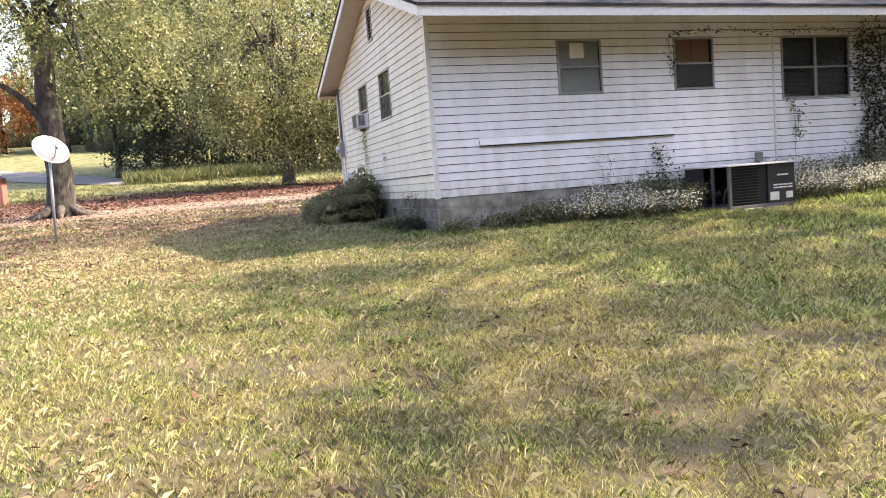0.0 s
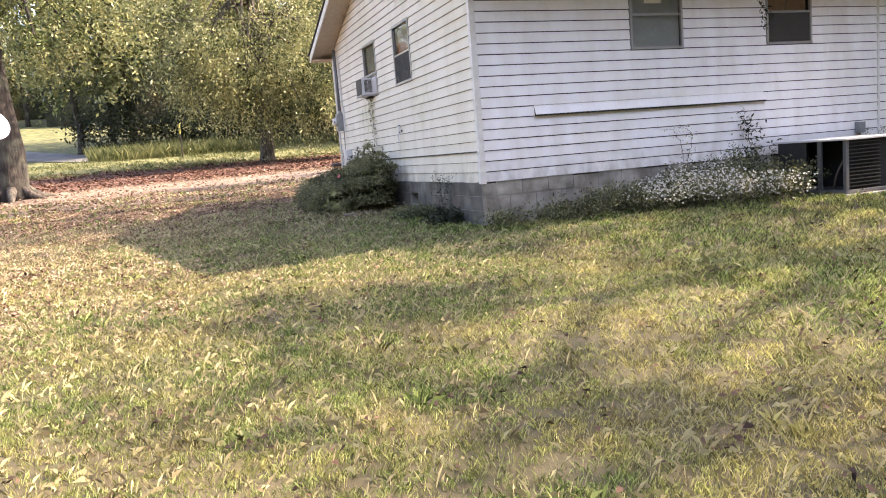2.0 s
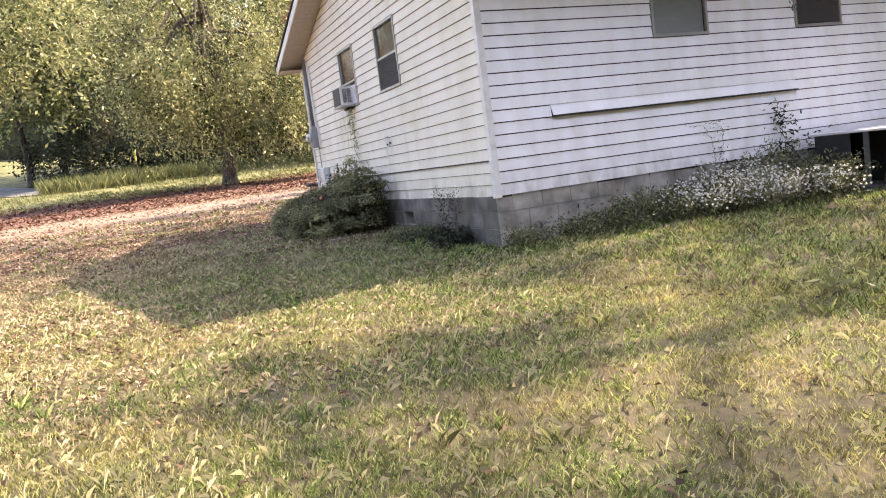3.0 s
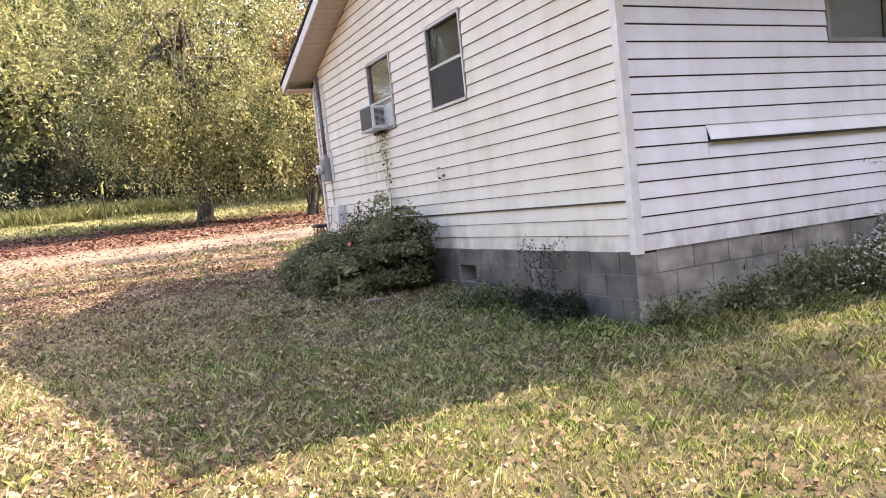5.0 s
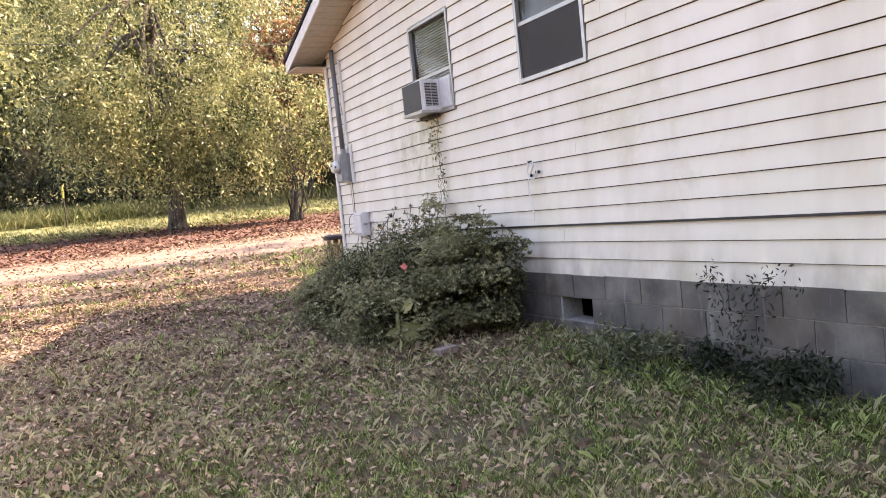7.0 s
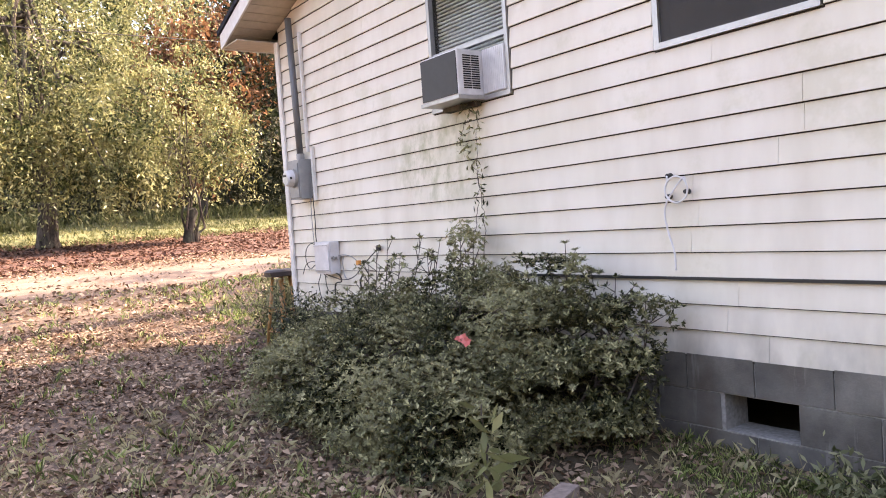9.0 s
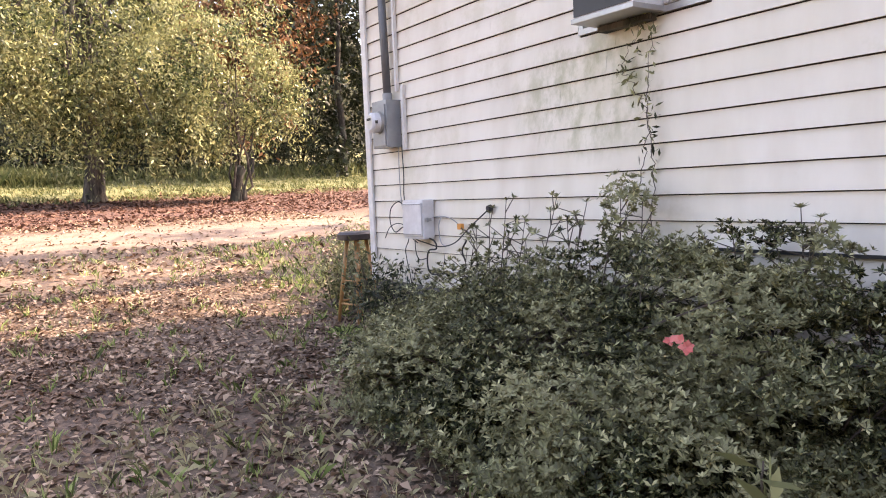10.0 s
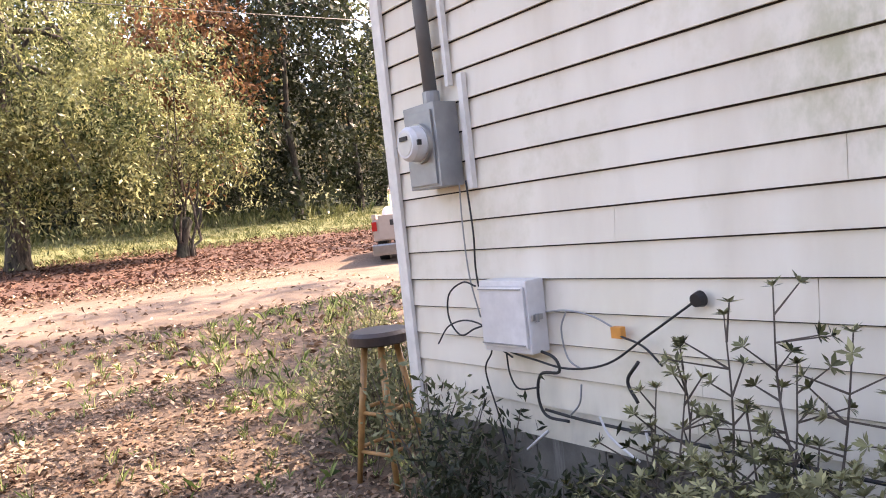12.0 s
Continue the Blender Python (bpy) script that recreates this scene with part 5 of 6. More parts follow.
for k in range(230):
    e = P[rng.integers(len(P))]
    rx, ry = roots[k % 14]
    s = Vector((rx, ry, gz(rx, ry) - 0.03))
    e = Vector(e)
    m1 = s.lerp(e, 0.5) + Vector((rng.uniform(-0.08, 0.08), rng.uniform(-0.08, 0.08), 0.06))
    tube(bm, curve_points([s, m1, e], 3), [0.012 - 0.0015 * i for i in range(7)], 5, caps=False)
tagged(part("stemwork", bm, M["twig"], az, "grey-brown woody stems"), kind="stuff")
# the long shoots that stand clear of it, each with whorls along its end
SH, SN = [], []
bm = bmesh.new()
shoots = [(18.86, 1.83, 3.88), (18.46, 1.80, 3.86), (18.62, 1.70, 3.85), (18.32, 1.67, 3.74), (19.05, 1.72, 3.9), (18.98, 1.62, 3.82), (18.75, 1.58, 3.78), (18.2, 1.61, 3.66), (19.15, 1.56, 3.88), (18.05, 1.81, 3.84), (18.2, 1.93, 3.9), (17.9, 1.90, 3.86), (17.62, 1.93, 3.84), (17.45, 1.90, 3.82), (17.1, 1.67, 3.8), (16.9, 1.76, 3.8), (16.7, 1.78, 3.8), (16.5, 1.82, 3.84), (16.6, 1.86, 3.86), (16.35, 1.70, 3.8), (16.2, 1.66, 3.84), (16.0, 1.54, 3.84), (16.1, 1.45, 3.7), (18.7, 1.92, 3.9), (18.5, 1.52, 3.7), (18.8, 1.45, 3.72), (19.1, 1.40, 3.8), (18.35, 1.45, 3.6)]
for y, z, x in shoots:
    tip = Vector((x, y, z))
    sy = y + rng.uniform(-0.25, 0.1)
    s = Vector((x - 0.25, sy, max(1.0, z - 0.65)))
    q = s.lerp(tip, 0.55) + Vector((0.05, rng.uniform(-0.06, 0.06), -0.04))
    cp = curve_points([s, q, tip], 4)
    tube(bm, cp, [0.0055 - 0.0004 * i for i in range(len(cp))], 5, caps=False)
    SH.append(tip), SN.append((0, 0.1, 1))
    for k in range(11):
        b = cp[2 + k % 6]
        t2 = b + Vector((rng.uniform(-0.13, 0.06), rng.uniform(-0.16, 0.16), rng.uniform(0.0, 0.13)))
        tube(bm, [b, t2], [0.004, 0.0025], 4, caps=False)
        SH.append(t2), SN.append(tuple(t2 - b + Vector((0, 0, 0.05))))
tagged(part("shootwork", bm, M["twig"], az, "bare upright shoots"), kind="stuff")
SH, SN = np.array([tuple(v) for v in SH]), np.array(SN)
SH[:, 0] = np.minimum(SH[:, 0], WX - 0.06)
V, F = rosettes(rng, SH, SN, 0.038, 13, 0.32, 0.5)
tagged(raw("shoot_leaves", V, F, M["leaf_azalea"], parent=az), kind="stuff")
M["pink"] = leaf_material("coral azalea petal", [(0.0, (0.75, 0.18, 0.16)), (1.0, (0.85, 0.3, 0.26))], 0.3, 0.6, 5)
V, F = rosettes(rng, np.array([[2.98, 16.55, 1.41], [2.99, 16.60, 1.40], [2.96, 16.50, 1.40]]), np.array([[-.6, -.5, .6], [-.5, -.4, .8], [-.6, -.7, .5]]), 0.03, 6, 0.8, 0.5)
raw("blossom", V, F, M["pink"], parent=az, label="single coral pink blossom")


def vine(name, path, label, leaf=0.07, mat="leaf_azalea", r=0.005, seed=1, parts=40, wander=0.03, cat="vine"):
    g = np.random.default_rng(seed)
    cp = curve_points(path, 8)
    cp = [p + Vector(tuple(g.normal(size=3) * wander * 0.25)) for p in cp]
    v = thing(name, path[0], label, cat)
    part("stem", tube(bmesh.new(), cp, [r * (1 - 0.6 * i / len(cp)) for i in range(len(cp))], 5), M["twig"], v)
    idx = g.integers(0, len(cp), parts)
    P = np.array([tuple(cp[i]) for i in idx]) + g.normal(size=(parts, 3)) * wander * np.array([1, 1, 0.6])
    V, F = leaf_quads(g, P, leaf, 0.3, 0.35)
    tagged(raw("foliage", V, F, M[mat], parent=v), kind="stuff")
    return v


X = WX - 0.05
vine("trumpet_vine", [(X, 17.75, 1.75), (X, 17.60, 2.05), (X, 17.54, 2.34), (X, 17.66, 2.55), (X, 17.72, 2.66), (X, 17.60, 2.83), (X, 17.62, 2.93)], "thin vine climbing to the window air conditioner", 0.05, seed=3, parts=130, wander=0.035, r=0.003)
vine("trumpet_vine", [(X, 17.55, 1.7), (X, 17.52, 2.1), (X, 17.56, 2.4), (X, 17.52, 2.7), (X, 17.50, 2.92)], "thin vine climbing to the window air conditioner", 0.05, seed=4, parts=60, wander=0.02, r=0.003)
vine("foundation_weed", [(3.93, 13.75, 0.62), (3.95, 13.72, 0.9), (3.94, 13.62, 1.15), (3.92, 13.4, 1.32)], "scraggy weed growing up the block foundation", 0.04, "leaf_dark", 0.006, 6, 260, 0.09, "weed")
vine("foundation_weed", [(3.94, 13.75, 0.62), (3.94, 13.78, 1.0), (3.93, 13.85, 1.2), (3.92, 13.92, 1.33)], "scraggy weed growing up the block foundation", 0.04, "leaf_dark", 0.005, 7, 130, 0.06, "weed")
Y = SY - 0.06
vine("siding_vine", [(7.35, Y, 1.15), (7.3, Y, 1.45), (7.2, Y, 1.7), (6.95, Y, 1.75)], "bare thin vine on the white siding", 0.035, "leaf_azalea", 0.004, 8, 40, 0.05)
vine("siding_vine", [(7.38, Y, 1.1), (7.45, Y, 1.4), (7.5, Y, 1.65), (7.32, Y, 1.78)], "bare thin vine on the white siding", 0.045, "leaf_azalea", 0.004, 9, 60, 0.05)
vine("siding_vine", [(8.62, Y, 0.9), (8.6, Y, 1.3), (8.55, Y, 1.65), (8.5, Y, 1.85)], "leafy dark vine beside the cooling unit", 0.085, "leaf_dark", 0.007, 10, 230, 0.11)
vine("siding_vine", [(8.75, Y - 0.1, 0.8), (8.8, Y - 0.1, 1.05), (8.9, Y - 0.1, 1.35)], "leafy dark vine beside the cooling unit", 0.08, "leaf_dark", 0.007, 11, 170, 0.14)
vine("hanging_vine", [(11.75, Y, 2.66), (11.85, Y, 2.45), (11.95, Y, 2.25), (11.9, Y, 2.0), (11.82, Y, 1.9)], "vine tuft hanging below the double window", 0.09, "leaf_azalea", 0.004, 12, 150, 0.09)
vine("hanging_vine", [(11.86, Y, 0.9), (11.84, Y, 1.4), (11.86, Y, 2.1), (11.8, Y, 2.6)], "thin bare stem up the siding", 0.05, "leaf_azalea", 0.005, 13, 14, 0.03)
vine("ivy_curtain", [(13.75, Y, 0.8), (13.7, Y, 1.6), (13.85, Y, 2.4), (13.6, Y, 3.2), (13.8, Y, 4.0)], "dark ivy mass climbing the wall to the eave", 0.10, "leaf_dark", 0.014, 14, 2600, 0.17)
vine("ivy_curtain", [(14.3, Y, 0.8), (14.4, Y, 1.8), (14.2, Y, 2.8), (14.3, Y, 4.0)], "dark ivy mass climbing the wall to the eave", 0.11, "leaf_dark", 0.014, 15, 4200, 0.30)
vine("ivy_curtain", [(13.6, Y, 4.0), (12.6, Y, 4.05), (11.4, Y, 4.03), (10.2, Y, 4.05), (9.2, Y, 4.03), (8.9, Y, 3.9), (8.95, Y, 3.5), (8.95, Y, 3.2)], "thin ivy strand along the eave and window", 0.08, "leaf_dark", 0.006, 16, 240, 0.05)
vine("tall_weed", [(2.62, 16.0, 0.78), (2.62, 15.98, 1.0), (2.60, 15.97, 1.22)], "tall pale green weed in front of the azalea", 0.16, "leaf_green", 0.007, 17, 22, 0.02, "weed")

vine("lawn_weed", [(4.25, 8.1, gz(4.25, 8.1)), (4.27, 8.1, gz(4.25, 8.1) + 0.14), (4.3, 8.12, gz(4.25, 8.1) + 0.27)], "bright yellow-green seedling standing in the lawn", 0.11, "leaf_green", 0.004, 30, 40, 0.09, "weed")
vine("lawn_weed", [(5.3, 7.9, gz(5.3, 7.9)), (5.3, 7.9, gz(5.3, 7.9) + 0.2)], "bright yellow-green seedling standing in the lawn", 0.09, "leaf_green", 0.004, 31, 26, 0.07, "weed")

# ---- cooling unit on its slab ----
ux0, ux1, uy0, uy1, uz0, uz1 = 9.05, 10.50, 11.0, 12.25, 0.62, 1.38
cu = thing("cooling_unit", ((ux0 + ux1) / 2, (uy0 + uy1) / 2, uz0), "rusty open grey packaged cooling unit on a slab", "cooling unit")
part("base_pan", box(bmesh.new(), ux0, ux1, uy0, uy1, uz0, uz0 + 0.05, bevel=0.008), M["unit_grey"], cu)
part("top_panel", box(bmesh.new(), ux0 - 0.04, ux1 + 0.02, uy0 - 0.04, uy1 + 0.03, uz1, uz1 + 0.03, bevel=0.006), M["white_plastic"], cu, "faded sheet metal top")
part("side_panel", box(bmesh.new(), ux0, ux0 + 0.015, 11.70, uy1, uz0 + 0.05, uz1), M["unit_dark"], cu)
part("back_panel", box(bmesh.new(), ux0 + 0.015, ux1, uy1 - 0.015, uy1, uz0 + 0.05, uz1), M["unit_dark"], cu)
part("corner_post", box(bmesh.new(), ux0 - 0.004, ux0 + 0.05, uy0 - 0.004, uy0 + 0.05, uz0 + 0.05, uz1), M["unit_grey"], cu)
part("strut", box(bmesh.new(), ux0 + 0.02, ux0 + 0.05, 11.45, 11.52, uz0 + 0.05, uz1), M["unit_grey"], cu)
part("inner_wall", box(bmesh.new(), ux0 + 0.6, ux0 + 0.62, uy0 + 0.12, uy1 - 0.02, uz0 + 0.05, uz1), M["dark"], cu)
part("hose", tube(bmesh.new(), curve_points([(ux0 + 0.15, 11.35, uz0 + 0.05), (ux0 + 0.1, 11.25, 0.9), (ux0 + 0.2, 11.18, 1.15), (ux0 + 0.3, 11.2, 1.3)], 5), 0.014, 7), M["twig"], cu)
part("coil_backing", box(bmesh.new(), ux0 + 0.05, 9.90, uy0 + 0.035, uy0 + 0.05, uz0 + 0.05, uz1), M["dark"], cu)
for k in range(13):
    z = uz0 + 0.09 + k * 0.052
    part("louvre", box(bmesh.new(), ux0 + 0.05, 9.72, uy0 + 0.0, uy0 + 0.03, z, z + 0.012), M["unit_dark"], cu)
part("end_panel", box(bmesh.new(), 9.90, ux1, uy0, uy0 + 0.02, uz0 + 0.05, uz1, bevel=0.004), M["unit_dark"], cu, "dark grey service panel")
part("end_side", box(bmesh.new(), ux1 - 0.015, ux1, uy0 + 0.02, uy1 - 0.015, uz0 + 0.05, uz1), M["unit_grey"], cu)
part("handle", box(bmesh.new(), 10.10, 10.34, uy0 - 0.02, uy0, 1.16, 1.185, bevel=0.004), M["white_plastic"], cu)
for k in range(2):
    for j in range(4):
        part("vent_slot", box(bmesh.new(), 10.02 + j * 0.11, 10.11 + j * 0.11, uy0 - 0.006, uy0, 0.93 + 0.05 * k, 0.955 + 0.05 * k), M["dish"], cu, "pale louvre slot")
part("label", box(bmesh.new(), 9.94, 10.14, uy0 - 0.004, uy0, 0.72, 0.87), M["paper"], cu, "sun-bleached label")
part("label", box(bmesh.new(), 10.30, 10.45, uy0 - 0.004, uy0, 0.74, 0.86), M["paper"], cu, "sun-bleached label")
M["slab"] = plain("pale concrete", (0.34, 0.33, 0.31), 0.9, vary=0.25, scale=20, bump=0.4)
slab = thing("slab", (9.8, 11.6, 0.4), "pale concrete pad under the cooling unit", "slab")
part("pad", box(bmesh.new(), 8.98, 10.56, 10.92, 12.30, 0.40, 0.61, bevel=0.012), M["slab"], slab)
part("notch", box(bmesh.new(), 9.35, 9.65, 10.905, 10.915, 0.53, 0.585), M["dark"], slab)
eb = thing("electric_box", (10.9, SY - 0.05, 1.45), "small grey electrical disconnect box on siding", "electrical box")
part("case", box(bmesh.new(), 10.84, 10.98, SY - 0.11, SY - 0.02, 1.44, 1.62, bevel=0.006), M["galv"], eb)
part("conduit", tube(bmesh.new(), [(10.91, SY - 0.06, 1.44), (10.91, SY - 0.06, 1.0)], 0.014, 8), M["galv"], eb)


# ---- flowering weeds along the long wall ----
def off_wall(P, y):
    if y < SY:
        P[:, 1] = np.minimum(P[:, 1], SY - 0.05)
    elif y < FARY + 0.1:
        P[:, 0] = np.minimum(P[:, 0], WX - 0.05)


def aster(x, y, h, w, seed, flowers, mat="leaf_azalea"):
    g = np.random.default_rng(seed)
    z = gz(x, y)
    a = thing("aster_clump", (x, y, z), "white-flowered aster clump against the house" if flowers else "tangled green weed clump against the house", "weed", "weeds along the wall")
    bm, tips = bmesh.new(), []
    for k in range(int(26 * w / 0.5)):
        sx, sy = x + g.normal() * w * 0.25, y + g.normal() * 0.12
        tx, ty, tzz = sx + g.normal() * w * 0.4, sy + g.normal() * 0.2, z + h * g.uniform(0.55, 1.05)
        tube(bm, [(sx, sy, z - 0.03), ((sx + tx) / 2, (sy + ty) / 2, z + (tzz - z) * 0.6), (tx, ty, tzz)], [0.005, 0.004, 0.002], 4, caps=False)
        tips += [((sx + f * (tx - sx)), (sy + f * (ty - sy)), z + f * (tzz - z)) for f in np.linspace(0.3, 1, 9)]
    if y < SY:
        for v in bm.verts:
            v.co.y = min(v.co.y, SY - 0.04)
    elif y < FARY + 0.1:
        for v in bm.verts:
            v.co.x = min(v.co.x, WX - 0.04)
    tagged(part("stemwork", bm, M["twig"], a), kind="stuff")
    T = np.array(tips)
    P = np.repeat(T, 7, 0) + g.normal(size=(len(T) * 7, 3)) * 0.05
    off_wall(P, y)
    V, F = leaf_quads(g, P, 0.055, 0.3, 0.0)
    tagged(raw("foliage", V, F, M[mat], parent=a), kind="stuff")
    if flowers:
        P = np.repeat(T[T[:, 2] > z + h * 0.45], 3, 0)
        P = P + g.normal(size=P.shape) * 0.055
        off_wall(P, y)
        V, F = rosettes(g, P, np.tile([-0.4, -0.8, 0.7], (len(P), 1)) + g.normal(size=P.shape) * 0.3, 0.017, 5, 0.7, 0.1)
        tagged(raw("bloom", V, F, M["blossom"], parent=a, label="tiny white daisy flowers"), kind="stuff")


for n, (x, y, h, w, fl) in enumerate(((5.0, 12.2, 0.22, 0.4, 0), (5.5, 12.15, 0.30, 0.5, 0), (6.0, 12.1, 0.40, 0.5, 0), (6.4, 11.95, 0.45, 0.5, 1), (6.9, 11.85, 0.54, 0.5, 1), (7.3, 11.8, 0.50, 0.45, 1), (7.75, 11.75, 0.42, 0.45, 1), (8.15, 11.4, 0.42, 0.4, 1), (8.5, 11.6, 0.5, 0.4, 0), (7.6, 12.15, 0.60, 0.6, 1), (8.3, 12.15, 0.72, 0.6, 0), (6.2, 12.2, 0.42, 0.5, 0), (8.7, 12.0, 0.5, 0.3, 0),
                                         (10.75, 11.5, 0.55, 0.5, 1), (11.1, 11.4, 0.6, 0.6, 1), (11.6, 11.3, 0.5, 0.6, 1), (12.1, 11.3, 0.5, 0.7, 1), (12.7, 11.2, 0.5, 0.7, 1), (13.3, 11.2, 0.55, 0.7, 1), (11.3, 12.0, 0.75, 0.6, 1), (12.0, 12.0, 0.75, 0.7, 1), (12.8, 12.0, 0.75, 0.7, 0), (13.7, 11.8, 1.0, 0.8, 0), (14.4, 11.7, 1.1, 0.9, 0),
                                         (4.3, 12.25, 0.22, 0.4, 0), (3.88, 13.3, 0.22, 0.45, 0), (3.88, 13.8, 0.18, 0.35, 0), (3.85, 14.6, 0.16, 0.6, 0), (3.8, 19.5, 0.36, 0.35, 0), (3.65, 20.05, 0.55, 0.3, 0), (3.80, 20.45, 0.72, 0.22, 0), (4.15, 21.5, 0.75, 0.4, 0), (4.4, 22.0, 0.85, 0.45, 0), (4.25, 21.9, 0.6, 0.5, 0)) ):
    aster(x, y, h, w, 100 + n, fl, "leaf_dark" if n in (25, 26, 28, 29) else "leaf_weed")
# ---- grass ----
def grass_material():
    m = Nodes("grass blades")
    g = m.n("NewGeometry")
    r = g.outputs["Random Per Island"]
    green = m.ramp(r, [(0.0, (0.03, 0.05, 0.014)), (0.5, (0.17, 0.235, 0.07)), (1.0, (0.52, 0.60, 0.24))])
    straw = m.ramp(r, [(0.0, (0.10, 0.085, 0.035)), (0.5, (0.34, 0.32, 0.125)), (1.0, (0.66, 0.62, 0.28))])
    a, b = m.noise(0.55, 3), m.noise(2.6, 4)
    k = m.math("ADD", m.math("MULTIPLY", a, 0.6), m.math("MULTIPLY", b, 0.4))
    sep = m.n("SeparateXYZ")
    m.link(g.outputs["Position"], sep.inputs[0])
    # drier away from the house
    near = m.math("MULTIPLY", m.math("SUBTRACT", sep.outputs["Y"], 8.0), 0.014)
    k = m.math("SUBTRACT", k, m.math("MINIMUM", near, 0.07))
    c = m.mix(m.ramp(k, [(0.45, 0), (0.60, 1)]), green, straw)
    dead = m.ramp(m.noise(3.4, 5, 0.7), [(0.54, 0), (0.62, 1)])
    c = m.mix(m.math("MULTIPLY", dead, 0.5), c, m.ramp(r, [(0.0, (0.05, 0.035, 0.025)), (0.6, (0.17, 0.125, 0.08)), (1.0, (0.40, 0.32, 0.21))]))
    m.finish(c, 0.55, spec=0.18)
    tr = m.n("BsdfTranslucent")
    m.link(c, tr.inputs["Color"])
    mx = m.n("MixShader")
    mx.inputs[0].default_value = 0.4
    m.link(m.b.outputs[0], mx.inputs[1])
    m.link(tr.outputs[0], mx.inputs[2])
    m.link(mx.outputs[0], m.out.inputs["Surface"])
    return m.mat


M["grass"] = grass_material()
M["straw"] = leaf_material("dry grass straw", [(0.0, (0.10, 0.08, 0.05)), (0.5, (0.34, 0.28, 0.17)), (1.0, (0.60, 0.55, 0.32))], 0.2, 0.6, 1.2)


def field(x, y, s):
    """A smooth random-looking field of the ground plan, -1 to 1."""
    return (np.sin(x * 1.1 * s + 1.7 * np.sin(y * 0.7 * s)) + np.sin(y * 1.3 * s + 2.1 * np.sin(x * 0.9 * s + 1.0)) + np.sin((x + y) * 2.3 * s + 0.5)) / 3


def blades(rng, X, Y, per, length, width, splay=0.9, base=0.02):
    """Tufts at X, Y: each a few tapering bent blades."""
    n = len(X)
    X, Y = np.repeat(X, per), np.repeat(Y, per)
    a = rng.uniform(0, 2 * np.pi, n * per)
    X, Y = X + rng.normal(size=n * per) * base, Y + rng.normal(size=n * per) * base
    L = length * rng.uniform(0.45, 1.3, n * per) * np.repeat(rng.uniform(0.7, 1.25, n), per)
    lean = rng.uniform(0.15, 1.0, n * per) * splay
    dx, dy = np.cos(a), np.sin(a)
    px, py = -dy, dx
    W = width * rng.uniform(0.6, 1.3, n * per)
    Z = ground_z(X, Y) - 0.005
    h1, h2 = L * 0.55 * np.cos(lean * 0.6), L * (0.55 * np.cos(lean * 0.6) + 0.45 * np.cos(lean * 1.4))
    o1, o2 = L * 0.55 * np.sin(lean * 0.6), L * (0.55 * np.sin(lean * 0.6) + 0.45 * np.sin(lean * 1.4))
    b0 = np.stack([X - px * W / 2, Y - py * W / 2, Z], 1)
    b1 = np.stack([X + px * W / 2, Y + py * W / 2, Z], 1)
    m0 = np.stack([X + dx * o1 + px * W * 0.4, Y + dy * o1 + py * W * 0.4, Z + h1], 1)
    tip = np.stack([X + dx * o2, Y + dy * o2, Z + h2], 1)
    V = np.stack([b0, b1, m0, tip], 1).reshape(-1, 3)
    return V, np.arange(len(V)).reshape(-1, 4)


def on_lawn(x, y):
    """How much grass grows at a place: 0 to 1."""
    house_in = (x > WX - 0.02) & (y > SY - 0.02) & (y < FARY + 0.05)
    slab_in = (x > 8.95) & (x < 10.6) & (y > 10.9) & (y < 12.4)
    edge = y - 1.1 * x + 1.6 * field(x, y, 0.5)
    leafy = np.clip((edge - 9.5) / 7.0, 0, 1)
    under = ((x - 3.2) / 1.0) ** 2 + ((y - 17.4) / 1.9) ** 2 < 1
    drive = np.abs(y - drive_centre(x)) < 3.0 - 0.1 * x
    d = (1 - 0.72 * leafy) * np.clip(0.68 + 0.32 * field(x, y, 1.3) + 0.22 * field(x, y, 4.1), 0.08, 1)
    d = np.where(under, 0.08, d)
    d = np.where(drive, 0.02, d)
    return np.where(house_in | slab_in, 0, d)


def scatter(rng, n, x0, x1, y0, y1, keep):
    x, y = rng.uniform(x0, x1, n), rng.uniform(y0, y1, n)
    ok = rng.random(n) < keep(x, y)
    return x[ok], y[ok]


rng = np.random.default_rng(21)
VV, FF, off = [], [], 0
for n, x0, x1, y0, y1, per, L, W in ((66000, -3.5, 6.5, 1.6, 9.0, 9, 0.045, 0.0028), (46000, -3.5, 4.2, 9.0, 17.0, 8, 0.05, 0.0034), (15000, 4.2, 11.0, 4.0, 12.4, 9, 0.075, 0.006),
                                     (7000, -6, 4.1, 17.0, 28.0, 7, 0.09, 0.008), (6000, -16, -3.5, 5.0, 28.0, 8, 0.11, 0.013), (5000, 11.0, 18, 6.0, 12.4, 8, 0.12, 0.012), (2600, 4.0, 9.0, 21.0, 27.0, 8, 0.13, 0.01)):
    x, y = scatter(rng, n, x0, x1, y0, y1, on_lawn)
    V, F = blades(rng, x, y, per, L, W)
    VV.append(V), FF.append(F + off)
    off += len(V)
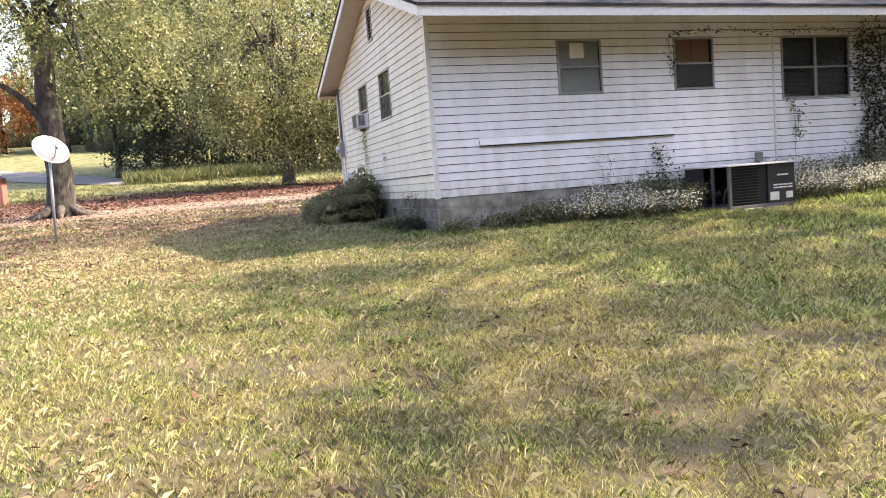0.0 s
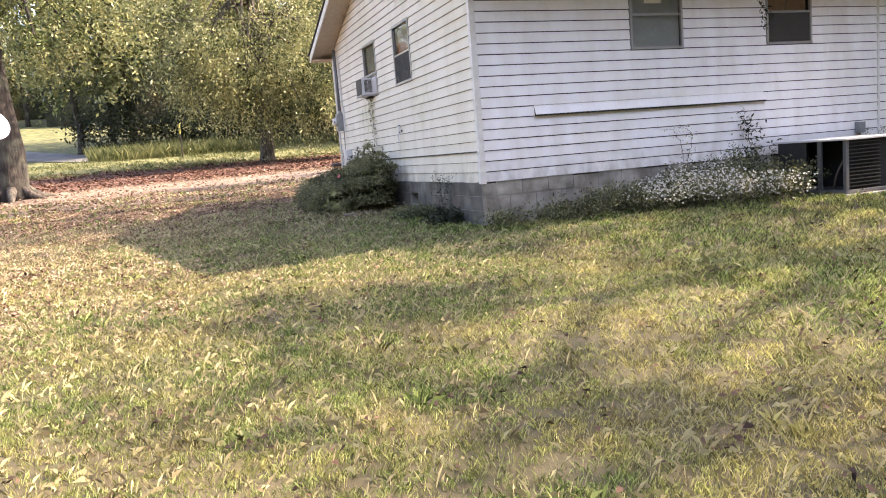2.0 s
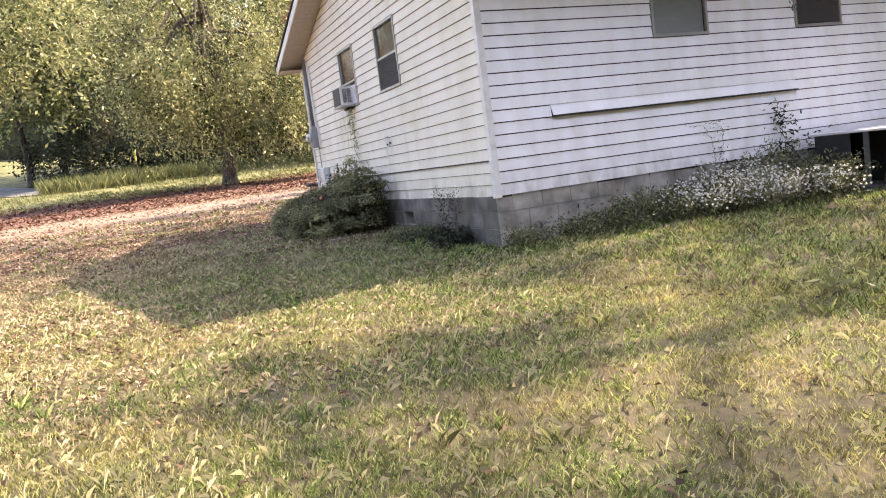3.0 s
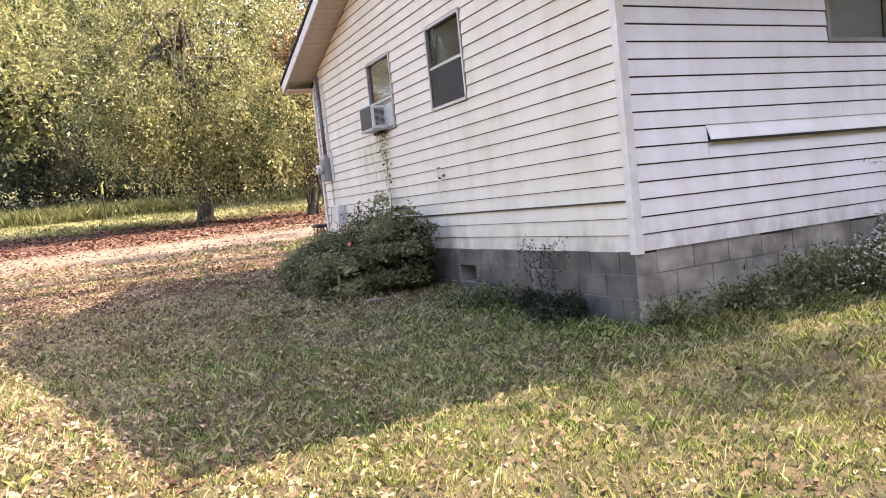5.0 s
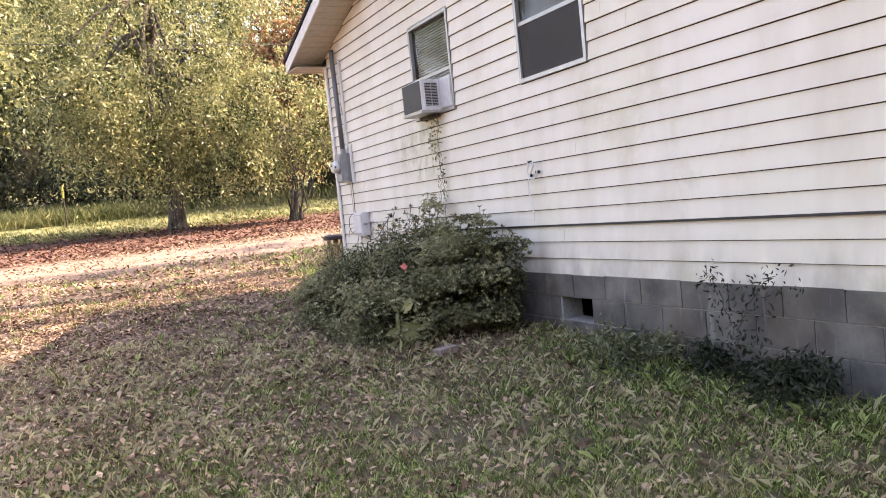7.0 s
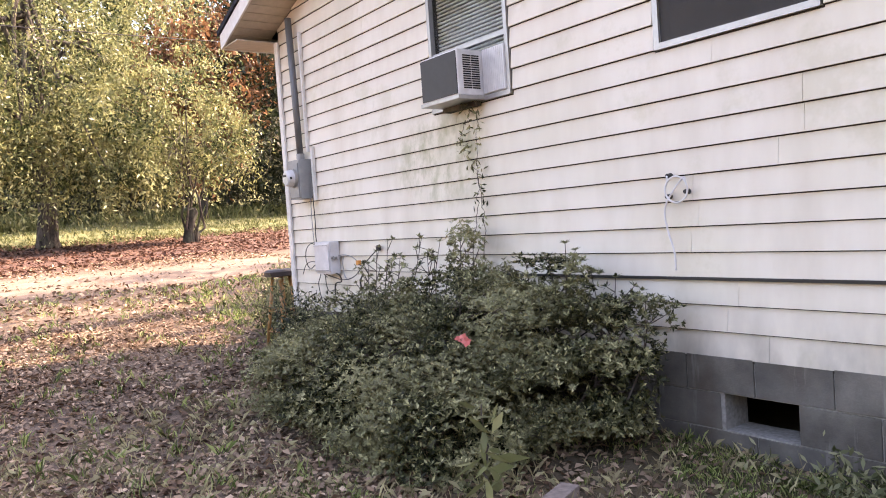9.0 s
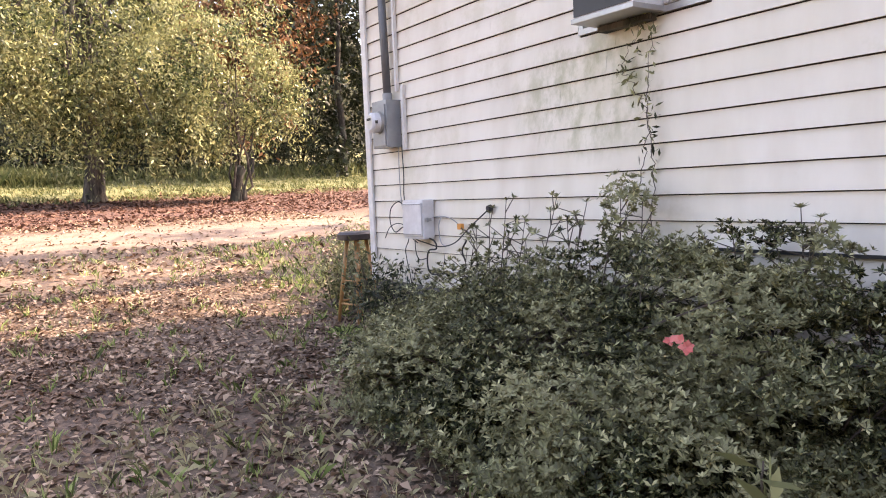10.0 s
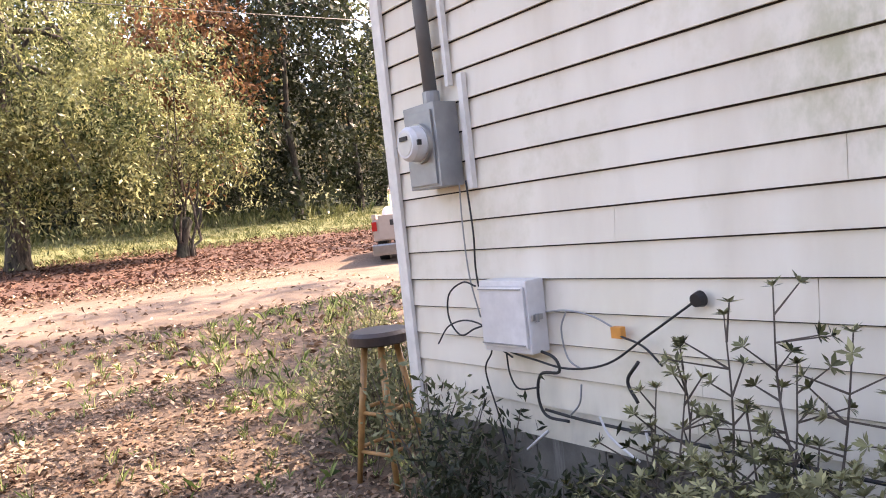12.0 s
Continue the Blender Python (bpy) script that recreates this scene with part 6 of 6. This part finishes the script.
# longer tufts here and there, and along the wall's foot
x, y = scatter(rng, 1800, -4, 10, 2, 20, lambda x, y: on_lawn(x, y) * (field(x, y, 2.1) > 0.25))
V, F = blades(rng, x, y, 18, 0.10, 0.003, 1.1)
VV.append(V), FF.append(F + off)
off += len(V)
for x0, x1, y0, y1, n in ((3.45, 4.0, 12.2, 15.2, 260), (3.9, 8.8, 11.8, 12.38, 650), (3.3, 3.98, 19.2, 20.6, 90), (3.6, 5.0, 21.4, 23.2, 60)):
    x, y = rng.uniform(x0, x1, n), rng.uniform(y0, y1, n)
    V, F = blades(rng, x, y, 12, 0.09, 0.004, 1.2)
    VV.append(V), FF.append(F + off)
    off += len(V)
raw("grass", np.concatenate(VV), np.concatenate(FF), M["grass"], kind="stuff", label="patchy lawn grass, green and straw-dry", category="grass")

# dry thatch: thin dead stalks lying in the sward
rng = np.random.default_rng(33)
x, y = scatter(rng, 34000, -3.5, 7.0, 1.6, 19.0, lambda x, y: np.clip(on_lawn(x, y) * (0.75 - 0.35 * field(x, y, 0.7)), np.where(y > 9, 0.55, 0.25), 1) * (on_lawn(x, y) > 0))
V, F = blades(rng, x, y, 5, 0.085, 0.0024, 1.55, 0.03)
raw("thatch", V, F, M["straw"], kind="stuff", label="pale dry grass stalks lying in the lawn", category="grass")

# tall grass on the bank before the wood
M["tall_grass"] = leaf_material("tall bank grass", [(0.0, (0.04, 0.06, 0.022)), (0.5, (0.09, 0.11, 0.042)), (1.0, (0.25, 0.25, 0.115))], 0.3, 0.6, 0.5)
x, y = rng.uniform(-4.5, 26, 5500), rng.uniform(55.5, 63, 5500)
ok = (x < 7.0) | (rng.random(5500) < 0.12)
x, y = x[ok], y[ok]
V, F = blades(rng, x, y, 7, 0.75, 0.03, 0.7, 0.12)
x, y = scatter(rng, 9000, -30, 36, 46, 57, lambda x, y: 0.6 + 0.4 * field(x, y, 0.6))
V2, F2 = blades(rng, x, y, 6, 0.2, 0.025, 0.9, 0.08)
raw("bank_grass", np.concatenate([V, V2]), np.concatenate([F, F2 + len(V)]), M["tall_grass"], kind="stuff", label="tall rough grass on the bank below the wood", category="grass")

# ---- fallen leaves ----
def litter(rng, x, y, size, lift=0.012):
    P = np.stack([x, y, ground_z(x, y) + lift * rng.uniform(0.3, 1.6, len(x))], 1)
    V, F = leaf_quads(rng, P, size, 0.62, 0.0, 0.45, flat=0.75)
    return V, F


def leafiness(x, y):
    edge = y - 1.1 * x + 1.6 * field(x, y, 0.5)
    d = np.clip((edge - 6.0) / 10.5, 0, 1) ** 1.3 * (0.7 + 0.3 * field(x, y, 0.9))
    c = drive_centre(x)
    d = np.where(np.abs(y - c) < 3.2 - 0.15 * x, d * np.clip(0.35 - 0.05 * x, 0.1, 0.6) * (1 + field(x, y, 1.7)), d)
    return np.where((x > WX - 0.02) & (y > SY) & (y < FARY + 0.05), 0, d)


VV, FF, off = [], [], 0
for n, x0, x1, y0, y1, s in ((190000, -5, 4.0, 9.0, 24.0, 0.046), (40000, -14, 9.0, 24.0, 36.0, 0.085), (40000, -16, 22, 34.0, 48.5, 0.13), (12000, -22, -5, 10, 34, 0.11)):
    x, y = scatter(rng, n, x0, x1, y0, y1, leafiness)
    if y0 == 34.0:
        # redder leaves, their tones lowered for the shade under the trees
        M["russet_litter"] = leaf_material("russet fallen leaves, shade painted in", [(0.0, (0.035, 0.016, 0.012)), (0.5, (0.09, 0.042, 0.032)), (1.0, (0.22, 0.125, 0.09))], 0.1, 0.8, 1.0)
        V, F = litter(rng, x, y, s)
        raw("russet_leaves", V, F, M["russet_litter"], kind="stuff", label="thick russet leaves, darkened for the shade of the trees above", category="leaves")
        continue
    V, F = litter(rng, x, y, s)
    VV.append(V), FF.append(F + off)
    off += len(V)
x, y = scatter(rng, 2300, -4, 12, 1.5, 12.3, lambda x, y: 0.55 + 0.45 * field(x, y, 0.8))
x, y = np.r_[x, np.repeat(x[::3], 5) + rng.normal(size=5 * len(x[::3])) * 0.045], np.r_[y, np.repeat(y[::3], 5) + rng.normal(size=5 * len(y[::3])) * 0.045]
V, F = litter(rng, x, y, 0.042, 0.05)
M["dark_litter"] = leaf_material("old dark leaves", [(0.0, (0.02, 0.012, 0.01)), (0.7, (0.055, 0.032, 0.024)), (1.0, (0.16, 0.09, 0.06))], 0.05, 0.8, 2.2)
raw("lawn_leaves", V, F, M["dark_litter"], kind="stuff", label="dark curled leaves lying in the lawn", category="leaves")
x, y = rng.uniform(2.2, 4.0, 1500), rng.uniform(15.2, 20.5, 1500)
V, F = litter(rng, x, y, 0.05, 0.01)
VV.append(V), FF.append(F + off)
raw("fallen_leaves", np.concatenate(VV), np.concatenate(FF), M["litter"], kind="stuff", label="brown and russet fallen leaves, shade painted in", category="leaves")

# broken brick by the bush, and the paper in the window
M["brick"] = plain("old grey-pink brick", (0.30, 0.24, 0.21), 0.9, vary=0.3, scale=30, bump=0.5)
bz = gz(2.95, 15.85)
bm = box(bmesh.new(), 2.84, 3.06, 15.80, 15.90, bz - 0.01, bz + 0.055, bevel=0.008)
bmesh.ops.rotate(bm, verts=bm.verts, cent=(2.95, 15.85, bz), matrix=Matrix.Rotation(0.35, 3, "Z"))
single("brick", bm, M["brick"], (2.95, 15.85, bz), "old brick lying in leaves before the azalea", "brick")
single("paper_sheet", box(bmesh.new(), 6.80, 7.09, SY + 0.004, SY + 0.006, 3.58, 3.85), M["paper"], (6.95, SY, 3.6), "sheet of pale paper taped inside a window", "paper")
single("cardboard_sheet", box(bmesh.new(), 9.08, 9.47, SY + 0.05, SY + 0.056, 3.46, 3.89), M["cardboard"], (9.3, SY + 0.05, 3.46), "brown cardboard leaning behind the upper pane", "cardboard")
single("cardboard_sheet", box(bmesh.new(), 9.50, 9.90, SY + 0.06, SY + 0.066, 3.46, 3.89), M["cardboard"], (9.7, SY + 0.06, 3.46), "brown cardboard leaning behind the upper pane", "cardboard")


# ---- siding boards and blocks, piece by piece ----
siding_all()
# ---- foundation blocks ----
def blocks_all():
    bw, bh, gap = 0.406, 0.203, 0.008
    # one mesh per length, shared
    cache = {}
    rnd = random.Random(3)

    def block(axis, a0, a1, z0, z1, parent):
        key = (axis, round(a1 - a0, 3), round(z1 - z0, 3))
        if key not in cache:
            bm = bmesh.new()
            L, H = key[1], key[2]
            if axis == "y":
                box(bm, 0, 0.036, 0, L, 0, H, bevel=0.004)
            else:
                box(bm, 0, L, 0, 0.036, 0, H, bevel=0.004)
            me = mesh_of("block", bm)
            # gable blocks in the darker tone, long-wall blocks with light painted in
            me.materials.append(M["block"] if axis == "y" else M["block_lit"])
            cache[key] = me
        ob = new("block", cache[key])
        ob.parent = parent
        d = rnd.uniform(-0.002, 0.002)
        p = Vector((WX + d, a0, z0)) if axis == "y" else Vector((a0, SY - 0.001 + d, z0))
        ob.location = p - root_of(parent).location

    for row in range(5):
        z1 = 1.222 - row * bh
        z0 = z1 - bh + gap
        off = 0.0 if row % 2 else bw / 2
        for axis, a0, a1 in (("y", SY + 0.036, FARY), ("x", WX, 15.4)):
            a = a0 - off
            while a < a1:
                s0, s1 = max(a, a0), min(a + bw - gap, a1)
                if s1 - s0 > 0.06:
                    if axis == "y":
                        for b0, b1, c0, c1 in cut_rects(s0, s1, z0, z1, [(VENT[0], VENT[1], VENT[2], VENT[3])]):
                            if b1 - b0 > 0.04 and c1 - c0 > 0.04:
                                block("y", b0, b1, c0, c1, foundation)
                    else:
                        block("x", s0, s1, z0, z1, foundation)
                a += bw


blocks_all()
